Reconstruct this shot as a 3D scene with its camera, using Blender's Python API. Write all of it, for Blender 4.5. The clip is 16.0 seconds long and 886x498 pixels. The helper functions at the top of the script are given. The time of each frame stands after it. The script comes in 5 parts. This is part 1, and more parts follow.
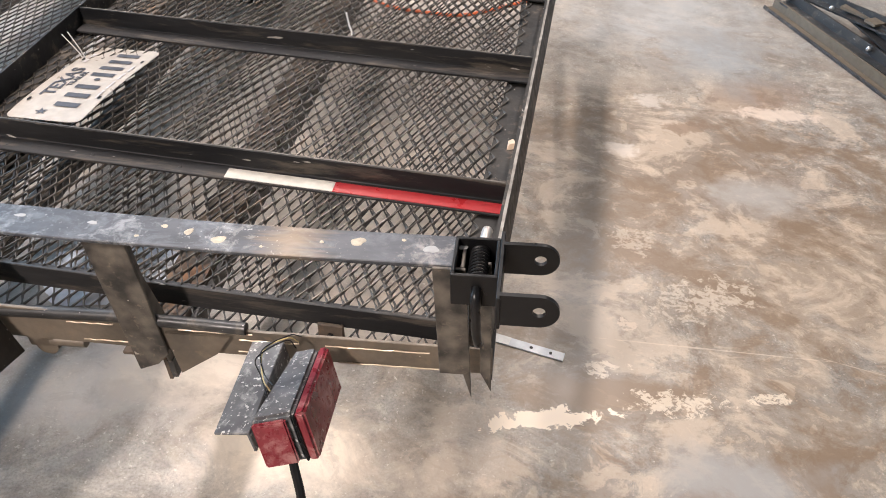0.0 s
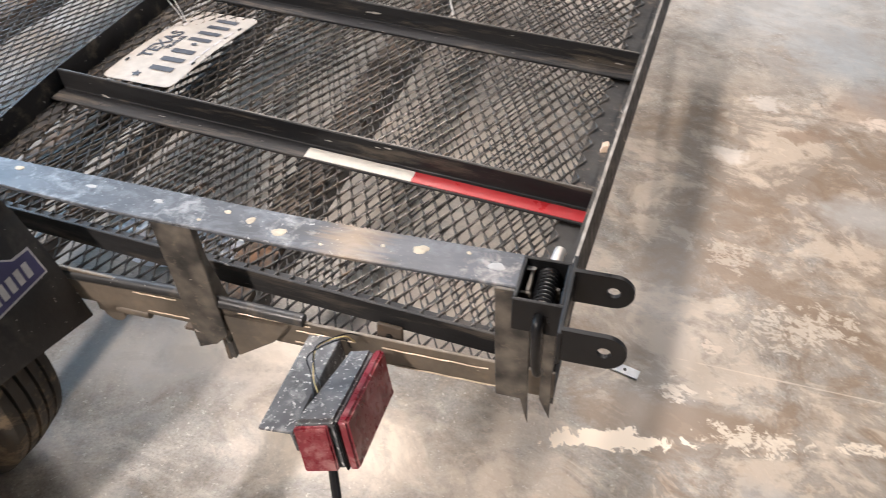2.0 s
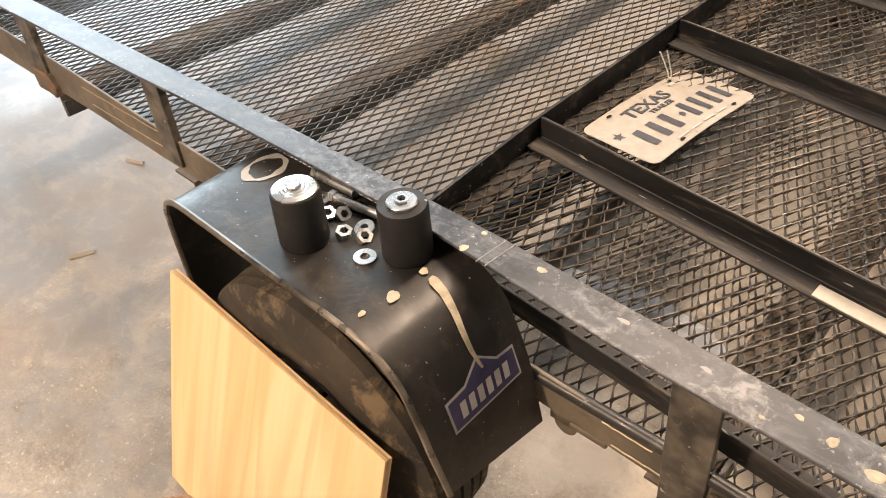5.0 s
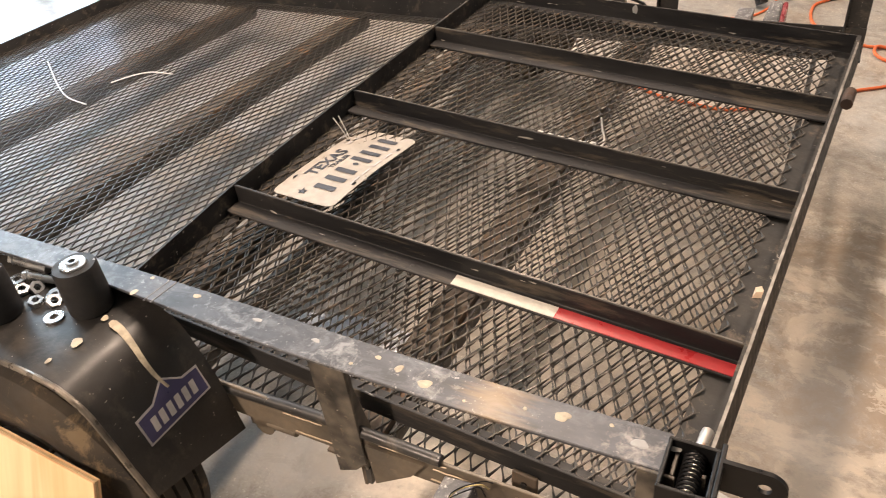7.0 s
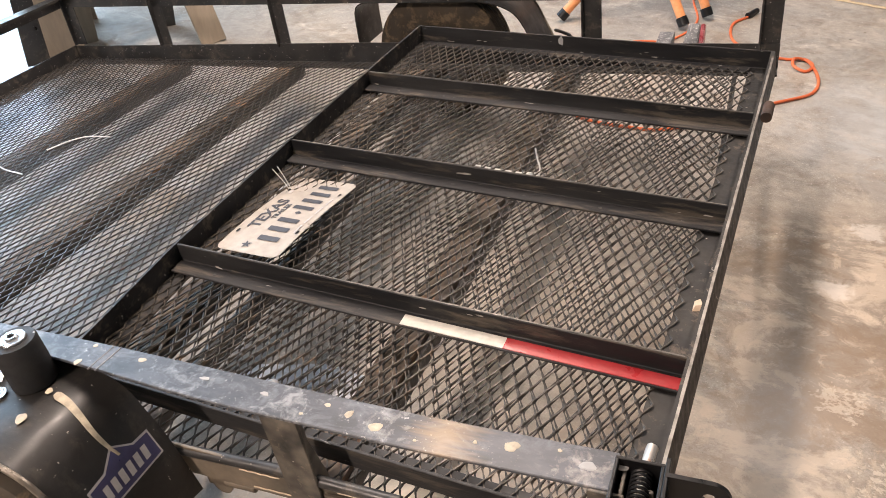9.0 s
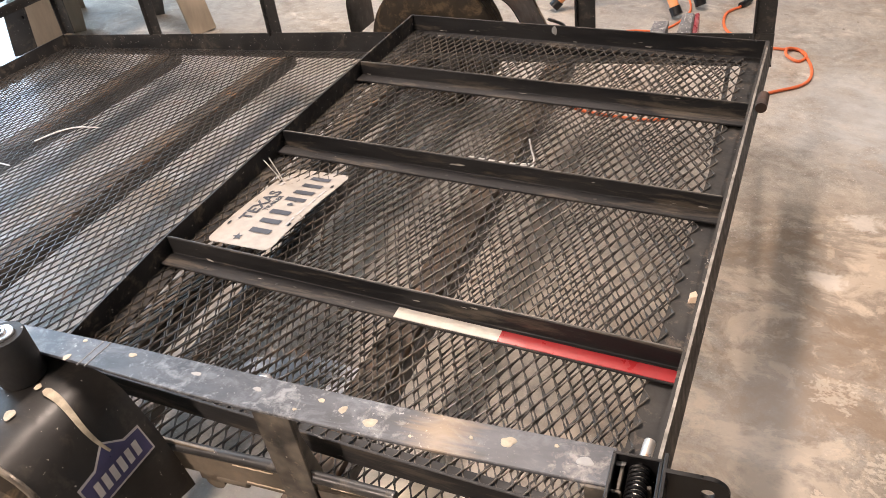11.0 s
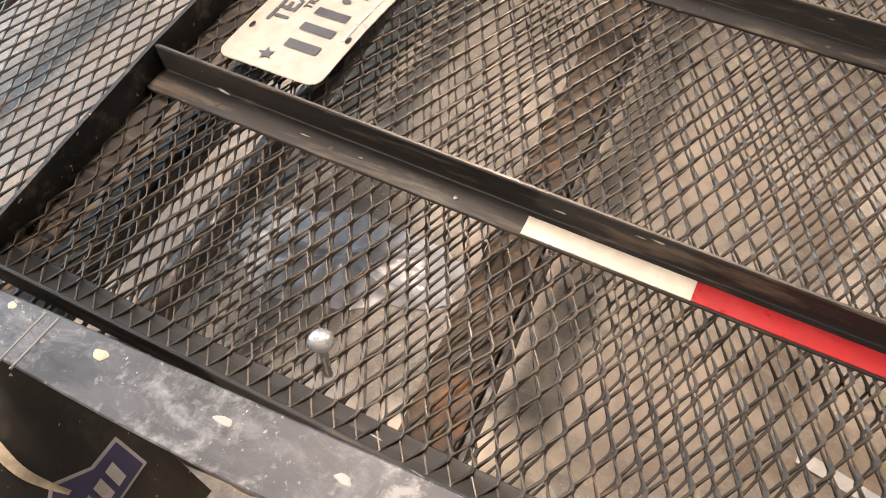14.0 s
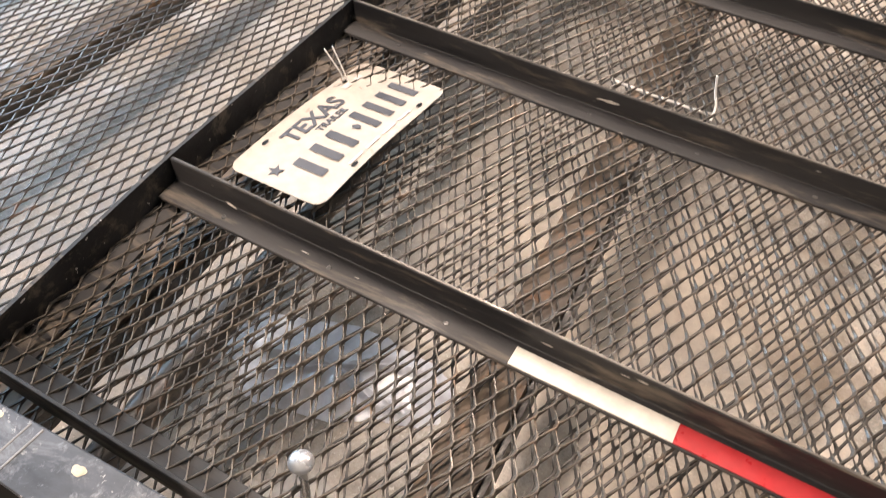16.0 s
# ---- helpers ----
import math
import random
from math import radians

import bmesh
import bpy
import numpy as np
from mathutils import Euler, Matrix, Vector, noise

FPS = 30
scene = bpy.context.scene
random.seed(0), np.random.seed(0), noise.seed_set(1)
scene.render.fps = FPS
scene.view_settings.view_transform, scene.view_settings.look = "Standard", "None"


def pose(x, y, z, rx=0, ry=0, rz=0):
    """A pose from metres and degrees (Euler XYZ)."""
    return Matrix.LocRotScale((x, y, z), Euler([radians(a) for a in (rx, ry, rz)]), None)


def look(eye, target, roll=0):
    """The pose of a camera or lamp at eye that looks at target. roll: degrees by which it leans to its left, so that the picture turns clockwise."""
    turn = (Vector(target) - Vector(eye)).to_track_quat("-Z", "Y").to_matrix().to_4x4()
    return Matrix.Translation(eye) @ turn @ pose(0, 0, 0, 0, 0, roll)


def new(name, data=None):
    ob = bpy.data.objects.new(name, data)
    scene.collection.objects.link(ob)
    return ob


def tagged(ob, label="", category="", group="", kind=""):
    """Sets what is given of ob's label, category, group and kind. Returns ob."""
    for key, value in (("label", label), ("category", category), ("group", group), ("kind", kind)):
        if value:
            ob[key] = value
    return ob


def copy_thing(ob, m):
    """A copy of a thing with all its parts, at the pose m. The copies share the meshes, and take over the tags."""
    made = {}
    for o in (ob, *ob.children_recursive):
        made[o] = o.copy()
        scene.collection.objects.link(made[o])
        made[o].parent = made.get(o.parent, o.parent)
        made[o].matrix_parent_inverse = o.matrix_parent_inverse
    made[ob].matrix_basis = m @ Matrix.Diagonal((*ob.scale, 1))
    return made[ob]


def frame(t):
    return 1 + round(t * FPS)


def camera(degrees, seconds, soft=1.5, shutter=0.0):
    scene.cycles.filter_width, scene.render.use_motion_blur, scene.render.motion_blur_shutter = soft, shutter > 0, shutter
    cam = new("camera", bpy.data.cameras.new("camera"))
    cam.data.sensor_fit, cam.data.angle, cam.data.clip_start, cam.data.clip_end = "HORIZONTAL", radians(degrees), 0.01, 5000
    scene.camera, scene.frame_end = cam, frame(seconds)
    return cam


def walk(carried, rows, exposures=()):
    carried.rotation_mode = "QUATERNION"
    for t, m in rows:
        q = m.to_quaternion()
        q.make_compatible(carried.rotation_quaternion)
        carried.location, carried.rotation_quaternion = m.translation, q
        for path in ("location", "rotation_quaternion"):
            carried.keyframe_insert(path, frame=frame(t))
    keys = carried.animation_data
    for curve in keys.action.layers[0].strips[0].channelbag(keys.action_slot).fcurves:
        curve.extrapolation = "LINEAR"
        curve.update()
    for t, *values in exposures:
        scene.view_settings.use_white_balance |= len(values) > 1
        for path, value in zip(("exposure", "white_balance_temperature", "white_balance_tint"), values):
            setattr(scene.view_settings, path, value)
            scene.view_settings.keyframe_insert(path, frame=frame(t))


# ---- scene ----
cam = camera(59.3, 16.0, 0.9, 0.25)
PATH = [
    (0, (0.807, 0.85, 1.114), (0.609, 2.342, -0.203), 4.7),
    (0.5, (0.823, 0.909, 1.105), (0.613, 2.356, -0.259), 4.4),
    (1, (0.843, 0.926, 1.111), (0.63, 2.35, -0.277), 4.9),
    (1.5, (0.84, 0.928, 1.112), (0.562, 2.335, -0.281), 4.8),
    (2, (0.818, 0.927, 1.112), (0.404, 2.308, -0.274), 4.3),
    (2.5, (0.76, 0.918, 1.124), (0.093, 2.223, -0.237), 2.5),
    (3, (0.731, 0.93, 1.134), (-0.159, 2.111, -0.213), 1.1),
    (3.5, (0.704, 0.947, 1.128), (-0.338, 2.004, -0.213), 0.1),
    (3.7, (0.666, 0.96, 1.123), (-0.396, 1.963, -0.243), -0.4),
    (4.75, (0.452, 0.99, 1.108), (-0.575, 1.955, -0.312), -0.6),
    (5.8, (0.49, 0.994, 1.127), (-0.423, 2.139, -0.236), -0.1),
    (6, (0.545, 0.994, 1.142), (-0.351, 2.167, -0.206), -0.4),
    (6.5, (0.701, 0.98, 1.165), (-0.15, 2.236, -0.138), -1.0),
    (7, (0.784, 0.966, 1.195), (0.004, 2.314, -0.06), -0.8),
    (7.5, (0.81, 0.969, 1.198), (0.062, 2.367, -0.021), -1.5),
    (8, (0.818, 0.969, 1.207), (0.089, 2.394, 0.007), -2.2),
    (8.5, (0.817, 0.97, 1.209), (0.104, 2.41, 0.018), -2.7),
    (9, (0.811, 0.968, 1.21), (0.102, 2.414, 0.024), -3.3),
    (11.5, (0.797, 0.986, 1.202), (0.133, 2.419, -0.026), -2.6),
    (12, (0.741, 1.034, 1.186), (0.119, 2.433, -0.101), -2.0),
    (12.5, (0.578, 1.12, 1.17), (-0.014, 2.455, -0.196), -1.3),
    (13, (0.492, 1.179, 1.14), (-0.047, 2.396, -0.353), 0.1),
    (13.5, (0.462, 1.292, 1.047), (-0.029, 2.392, -0.549), 1.8),
    (14, (0.427, 1.348, 1.006), (-0.022, 2.362, -0.658), 3.7),
    (14.5, (0.382, 1.364, 0.977), (-0.032, 2.315, -0.733), 5.0),
    (15, (0.38, 1.363, 0.987), (-0.042, 2.316, -0.72), 5.4),
    (15.5, (0.396, 1.365, 1.0), (-0.072, 2.414, -0.637), 6.0),
    (16, (0.434, 1.363, 1.039), (-0.132, 2.547, -0.471), 5.9),
]
walk(cam, [(t, look(eye, target, roll)) for t, eye, target, roll in PATH], [(0, 0.14, 6000, 10), (1.5, 0.14, 5900, 9), (2.5, 0.2, 5900, 8), (3, 0.18, 6500, 10), (3.5, 0.1, 6900, 10), (6, 0.02, 8200, 15), (7.5, 0.08, 6900, 13), (9, 0.08, 6600, 13), (11.5, 0.1, 6700, 14), (12.5, 0.1, 6700, 14), (13.5, 0.22, 7200, 14), (14, 0.32, 7200, 14), (15, 0.38, 7000, 14), (16, 0.5, 6800, 13)])

# ---- light ----
# A low lamp line over the trailer, warm; cool daylight through the open doorway at the front end.
WARM, COOL = (1.0, 0.83, 0.71), (0.56, 0.78, 1.0)
world = bpy.data.worlds.new("sky")
scene.world = world
world.use_nodes = True
wn = world.node_tree.nodes
sky = wn.new("ShaderNodeTexSky")
sky.sky_type, sky.sun_disc = "NISHITA", False
sky.sun_elevation, sky.sun_rotation = radians(40), radians(200)
wn["Background"].inputs["Strength"].default_value = 0.12
world.node_tree.links.new(sky.outputs[0], wn["Background"].inputs["Color"])


def area_lamp(name, m, sx, sy, watts, colour):
    data = bpy.data.lights.new(name, "AREA")
    data.shape, data.size, data.size_y, data.energy, data.color = "RECTANGLE", sx, sy, watts, colour
    ob = new(name, data)
    ob.matrix_world = m
    return ob


area_lamp("ceiling_lamp_light", look((-0.5, 3.0, 2.92), (-0.5, 3.0, 0)), 0.25, 1.6, 125, WARM)
# fill light added to brighten the far floor; no known lamp hangs here
area_lamp("ceiling_lamp_light", look((1.3, 4.6, 2.92), (1.3, 4.6, 0)), 0.25, 1.3, 44, WARM)
area_lamp("ceiling_lamp_light", look((-0.75, -1.0, 2.92), (-0.75, -1.0, 0)), 0.3, 0.5, 200, WARM)
area_lamp("doorway_daylight", look((-5.4, 3.7, 1.5), (0, 2.9, 0.5)), 3.6, 2.6, 490, COOL)


# ---- materials ----
def ramp_of(nt, fac, stops):
    node = nt.nodes.new("ShaderNodeValToRGB")
    els = node.color_ramp.elements
    while len(els) < len(stops):
        els.new(0.5)
    for e, (p, c) in zip(els, stops):
        e.position, e.color = p, (*c, 1.0) if len(c) == 3 else c
    nt.links.new(fac, node.inputs["Fac"])
    return node.outputs["Color"]


def grey(v):
    return (v, v, v)


def noise_of(nt, vec, scale, detail=4.0, rough=0.55, distort=0.0):
    node = nt.nodes.new("ShaderNodeTexNoise")
    node.inputs["Scale"].default_value, node.inputs["Detail"].default_value = scale, detail
    node.inputs["Roughness"].default_value, node.inputs["Distortion"].default_value = rough, distort
    nt.links.new(vec, node.inputs["Vector"])
    return node.outputs["Fac"]


def mix_of(nt, fac, a, b, mode="MIX"):
    node = nt.nodes.new("ShaderNodeMix")
    node.data_type, node.blend_type = "RGBA", mode
    for sock, v in ((node.inputs["Factor"], fac), (node.inputs["A"], a), (node.inputs["B"], b)):
        if isinstance(v, (int, float)):
            sock.default_value = v
        elif isinstance(v, tuple):
            sock.default_value = (*v, 1.0)
        else:
            nt.links.new(v, sock)
    return node.outputs["Result"]


def math_of(nt, op, a, b=0.0, c=0.0):
    node = nt.nodes.new("ShaderNodeMath")
    node.operation = op
    for sock, v in zip(node.inputs, (a, b, c)):
        if isinstance(v, (int, float)):
            sock.default_value = v
        else:
            nt.links.new(v, sock)
    return node.outputs[0]


def mapped(nt, vec, scale=(1, 1, 1), shift=(0, 0, 0), turn=0.0):
    node = nt.nodes.new("ShaderNodeMapping")
    node.inputs["Scale"].default_value, node.inputs["Location"].default_value = scale, shift
    node.inputs["Rotation"].default_value = (0, 0, radians(turn))
    nt.links.new(vec, node.inputs["Vector"])
    return node.outputs[0]


def blank(name):
    m = bpy.data.materials.new(name)
    m.use_nodes = True
    nt = m.node_tree
    return m, nt, nt.nodes["Principled BSDF"], nt.nodes.new("ShaderNodeTexCoord").outputs["Object"]


def bump_of(nt, bsdf, height, strength, distance=0.002):
    node = nt.nodes.new("ShaderNodeBump")
    node.inputs["Strength"].default_value, node.inputs["Distance"].default_value = strength, distance
    nt.links.new(height, node.inputs["Height"])
    nt.links.new(node.outputs[0], bsdf.inputs["Normal"])


def worn(name, base, second, rough=0.5, metal=0.0, big=6.0, fine=90.0, flecks=None, fleck_scale=60.0, fleck_at=0.74, dirt=None, dirt_at=0.55, bump=0.25, stretch=(1, 1, 1)):
    """Two colours by a broad noise, a fine grain, dirt in blotches and small flecks."""
    m, nt, b, co = blank(name)
    vec = mapped(nt, co, stretch)
    col = mix_of(nt, ramp_of(nt, noise_of(nt, vec, big, 5), [(0.35, grey(0)), (0.68, grey(1))]), base, second)
    grain = noise_of(nt, vec, fine, 3)
    col = mix_of(nt, 0.35, col, ramp_of(nt, grain, [(0.3, grey(0.5)), (0.7, grey(1.0))]), "MULTIPLY")
    if dirt:
        where = ramp_of(nt, noise_of(nt, vec, big * 2.3, 6, 0.7, 0.4), [(dirt_at, grey(0)), (dirt_at + 0.12, grey(1))])
        col = mix_of(nt, math_of(nt, "MULTIPLY", where, 0.75), col, dirt)
    if flecks:
        spots = ramp_of(nt, noise_of(nt, vec, fleck_scale, 2, 0.5), [(fleck_at, grey(0)), (fleck_at + 0.02, grey(1))])
        col = mix_of(nt, spots, col, flecks)
    nt.links.new(col, b.inputs["Base Color"])
    r = ramp_of(nt, noise_of(nt, vec, big * 4, 5), [(0.3, grey(max(0.05, rough - 0.14))), (0.7, grey(min(1, rough + 0.16)))])
    nt.links.new(r, b.inputs["Roughness"])
    b.inputs["Metallic"].default_value = metal
    if bump:
        bump_of(nt, b, grain, bump, 0.001)
    return m


def plain(name, colour, rough=0.5, metal=0.0, grain=80.0, bump=0.1, vary=0.15):
    lo = tuple(c * (1 - vary) for c in colour)
    return worn(name, lo, colour, rough, metal, 9.0, grain, bump=bump)


def concrete(name):
    m, nt, b, co = blank(name)
    big = noise_of(nt, mapped(nt, co, (1, 1, 1), (3.1, 1.7, 0)), 0.9, 6, 0.6, 0.5)
    mid = noise_of(nt, mapped(nt, co, (1, 1, 1), (7.3, 2.2, 0)), 3.2, 7, 0.65, 0.6)
    fine = noise_of(nt, co, 38, 6, 0.7)
    col = ramp_of(nt, big, [(0.30, (0.28, 0.275, 0.262)), (0.5, (0.365, 0.34, 0.305)), (0.70, (0.47, 0.425, 0.365))])
    brown = ramp_of(nt, mid, [(0.50, grey(0)), (0.68, grey(1))])
    col = mix_of(nt, math_of(nt, "MULTIPLY", brown, 0.7), col, (0.27, 0.215, 0.16))
    pale = ramp_of(nt, noise_of(nt, mapped(nt, co, (1, 1.25, 1), (1.3, 9.2, 0)), 4.2, 8, 0.7, 0.8), [(0.56, grey(0)), (0.66, grey(1))])
    col = mix_of(nt, math_of(nt, "MULTIPLY", pale, 0.6), col, (0.66, 0.61, 0.54))
    mott = noise_of(nt, mapped(nt, co, (1, 1, 1), (4.4, 0.3, 0)), 11, 8, 0.72, 0.7)
    col = mix_of(nt, 0.8, col, ramp_of(nt, mott, [(0.34, (0.62, 0.58, 0.53)), (0.48, grey(0.92)), (0.66, (1.16, 1.14, 1.1))]), "MULTIPLY")
    specks = ramp_of(nt, noise_of(nt, co, 110, 3, 0.6), [(0.63, grey(0)), (0.66, grey(1))])
    col = mix_of(nt, math_of(nt, "MULTIPLY", specks, 0.6), col, (0.72, 0.68, 0.61))
    dark = ramp_of(nt, noise_of(nt, co, 70, 4, 0.65), [(0.29, grey(1)), (0.33, grey(0))])
    col = mix_of(nt, math_of(nt, "MULTIPLY", dark, 0.7), col, (0.1, 0.085, 0.07))
    col = mix_of(nt, 0.6, col, ramp_of(nt, fine, [(0.33, grey(0.6)), (0.66, grey(1.12))]), "MULTIPLY")
    grit = noise_of(nt, co, 210, 5, 0.7)
    col = mix_of(nt, 0.8, col, ramp_of(nt, grit, [(0.34, grey(0.66)), (0.5, grey(1.0)), (0.66, grey(1.2))]), "MULTIPLY")
    # broad stains, spills, and painted light and shade: (x, y, half length, half width, turn, softness, colour,
    # strength)
    rag = noise_of(nt, co, 26, 6, 0.7, 0.5)
    peel = noise_of(nt, mapped(nt, co, (1, 1.2, 1), (6.6, 3.9, 0)), 15, 10, 0.72, 0.6)
    loose = noise_of(nt, co, 7, 6, 0.65, 0.6)
    broken = ramp_of(nt, noise_of(nt, mapped(nt, co, (1, 1.5, 1)), 58, 5, 0.7, 0.4), [(0.43, grey(0)), (0.5, grey(1))])

    def stains_and_shading(col, rows):
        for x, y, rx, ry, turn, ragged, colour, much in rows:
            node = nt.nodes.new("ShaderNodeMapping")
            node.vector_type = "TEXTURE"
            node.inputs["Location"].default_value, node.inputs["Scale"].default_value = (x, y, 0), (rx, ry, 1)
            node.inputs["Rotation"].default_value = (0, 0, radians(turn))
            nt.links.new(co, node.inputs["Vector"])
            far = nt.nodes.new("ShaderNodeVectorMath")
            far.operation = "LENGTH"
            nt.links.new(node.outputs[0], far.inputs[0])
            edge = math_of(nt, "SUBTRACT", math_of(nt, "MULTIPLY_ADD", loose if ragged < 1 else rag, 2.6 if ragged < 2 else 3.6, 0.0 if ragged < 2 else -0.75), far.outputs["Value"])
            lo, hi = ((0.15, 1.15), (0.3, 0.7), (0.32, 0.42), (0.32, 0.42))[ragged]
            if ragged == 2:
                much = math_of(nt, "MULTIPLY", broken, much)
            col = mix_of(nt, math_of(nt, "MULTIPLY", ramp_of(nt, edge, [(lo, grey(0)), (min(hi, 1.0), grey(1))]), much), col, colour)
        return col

    col = stains_and_shading(col, (
        # near end of the gate's cast shadow, darkened into the floor colour
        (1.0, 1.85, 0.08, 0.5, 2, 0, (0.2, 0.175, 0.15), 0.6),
        # brown and grey staining
        (1.35, 1.75, 0.4, 0.2, 8, 0, (0.29, 0.25, 0.205), 0.7),
        (1.2, 2.55, 0.42, 0.30, 15, 0, (0.27, 0.20, 0.145), 0.75),
        (1.38, 3.0, 0.2, 0.12, 30, 0, (0.30, 0.2, 0.14), 0.7),
        (1.55, 2.2, 0.6, 0.3, 10, 0, (0.36, 0.28, 0.2), 0.6),
        (1.15, 3.5, 0.4, 0.35, 0, 0, (0.43, 0.43, 0.42), 0.75),
        (1.25, 1.5, 0.36, 0.2, 10, 0, (0.25, 0.24, 0.23), 0.85),
        # darker floor by the corner post
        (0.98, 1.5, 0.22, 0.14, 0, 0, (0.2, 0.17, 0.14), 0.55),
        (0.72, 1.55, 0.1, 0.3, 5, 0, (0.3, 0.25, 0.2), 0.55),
        # light falling in under the near side, painted as two pale patches
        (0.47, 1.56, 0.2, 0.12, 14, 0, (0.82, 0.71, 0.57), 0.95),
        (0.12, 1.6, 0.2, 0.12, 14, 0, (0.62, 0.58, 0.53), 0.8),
        # paler floor under the gate
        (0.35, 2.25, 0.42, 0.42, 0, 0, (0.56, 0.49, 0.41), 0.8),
        # greyer floor beside the front, and a tan patch
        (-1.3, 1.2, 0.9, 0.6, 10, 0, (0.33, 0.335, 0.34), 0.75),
        (-0.75, 1.0, 0.2, 0.12, 40, 0, (0.42, 0.27, 0.16), 0.5),
        # the gate's cast shadow along the rear, painted as a dark band
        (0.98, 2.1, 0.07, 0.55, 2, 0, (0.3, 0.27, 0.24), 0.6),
        # brown floor, darkened further for the shade beside that band
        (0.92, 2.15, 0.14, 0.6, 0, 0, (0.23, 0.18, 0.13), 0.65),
        # blue-grey floor behind the trailer
        (1.33, 3.25, 0.2, 0.22, 0, 0, (0.33, 0.35, 0.36), 0.8),
        # darker, bluer floor towards the front
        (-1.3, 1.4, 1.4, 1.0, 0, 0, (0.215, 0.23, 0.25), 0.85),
        # shade under the front of the bed, painted dark
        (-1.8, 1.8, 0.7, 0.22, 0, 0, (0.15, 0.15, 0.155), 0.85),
        # the doorway's reflection on the sealed floor, painted as a pale patch
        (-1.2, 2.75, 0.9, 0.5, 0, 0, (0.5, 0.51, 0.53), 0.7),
        # brown-grey floor behind the gate
        (1.1, 2.7, 0.3, 0.45, 0, 0, (0.25, 0.215, 0.175), 0.6),
        # more of that lit floor, painted pale along the rail
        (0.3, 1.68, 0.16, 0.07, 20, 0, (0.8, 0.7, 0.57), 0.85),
        # paler floor under the gate's rear
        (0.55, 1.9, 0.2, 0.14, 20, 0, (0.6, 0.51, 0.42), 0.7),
    ))
    cloud = noise_of(nt, mapped(nt, co, (1, 1.3, 1), (2.7, 5.1, 0), 12), 4.0, 12, 0.68, 0.5)
    split = nt.nodes.new("ShaderNodeSeparateXYZ")
    nt.links.new(co, split.inputs[0])
    # most of the staining lies behind the trailer's rear end
    rear = nt.nodes.new("ShaderNodeMapRange")
    rear.interpolation_type = "SMOOTHSTEP"
    rear.inputs["From Min"].default_value, rear.inputs["From Max"].default_value = 0.45, 1.0
    rear.inputs["To Min"].default_value, rear.inputs["To Max"].default_value = 0.22, 1.0
    nt.links.new(math_of(nt, "MULTIPLY_ADD", loose, 0.4, math_of(nt, "SUBTRACT", split.outputs["X"], 0.2)), rear.inputs["Value"])
    # and fades towards the far end of the room, where the sealer is whole
    whole = nt.nodes.new("ShaderNodeMapRange")
    whole.interpolation_type = "SMOOTHSTEP"
    whole.inputs["From Min"].default_value, whole.inputs["From Max"].default_value = 2.8, 3.05
    whole.inputs["To Min"].default_value, whole.inputs["To Max"].default_value = 1.0, 0.25
    nt.links.new(math_of(nt, "MULTIPLY_ADD", loose, 0.8, math_of(nt, "MULTIPLY_ADD", split.outputs["X"], -0.25, math_of(nt, "ADD", split.outputs["Y"], -0.1))), whole.inputs["Value"])
    stained = math_of(nt, "MULTIPLY", rear.outputs[0], whole.outputs[0])
    peeled = ramp_of(nt, peel, [(0.54, grey(0)), (0.58, grey(1))])
    grime = ramp_of(nt, peel, [(0.40, grey(1)), (0.45, grey(0))])
    col = mix_of(nt, math_of(nt, "MULTIPLY", math_of(nt, "MULTIPLY", peeled, 0.45), stained), col, (0.58, 0.48, 0.375))
    col = mix_of(nt, math_of(nt, "MULTIPLY", math_of(nt, "MULTIPLY", grime, 0.55), stained), col, (0.19, 0.14, 0.098))
    low = ramp_of(nt, cloud, [(0.42, grey(1)), (0.50, grey(0))])
    high = ramp_of(nt, cloud, [(0.53, grey(0)), (0.59, grey(1))])
    col = mix_of(nt, math_of(nt, "MULTIPLY", math_of(nt, "MULTIPLY", low, 0.8), stained), col, (0.215, 0.155, 0.103))
    col = mix_of(nt, math_of(nt, "MULTIPLY", math_of(nt, "MULTIPLY", high, 0.55), stained), col, (0.62, 0.525, 0.42))
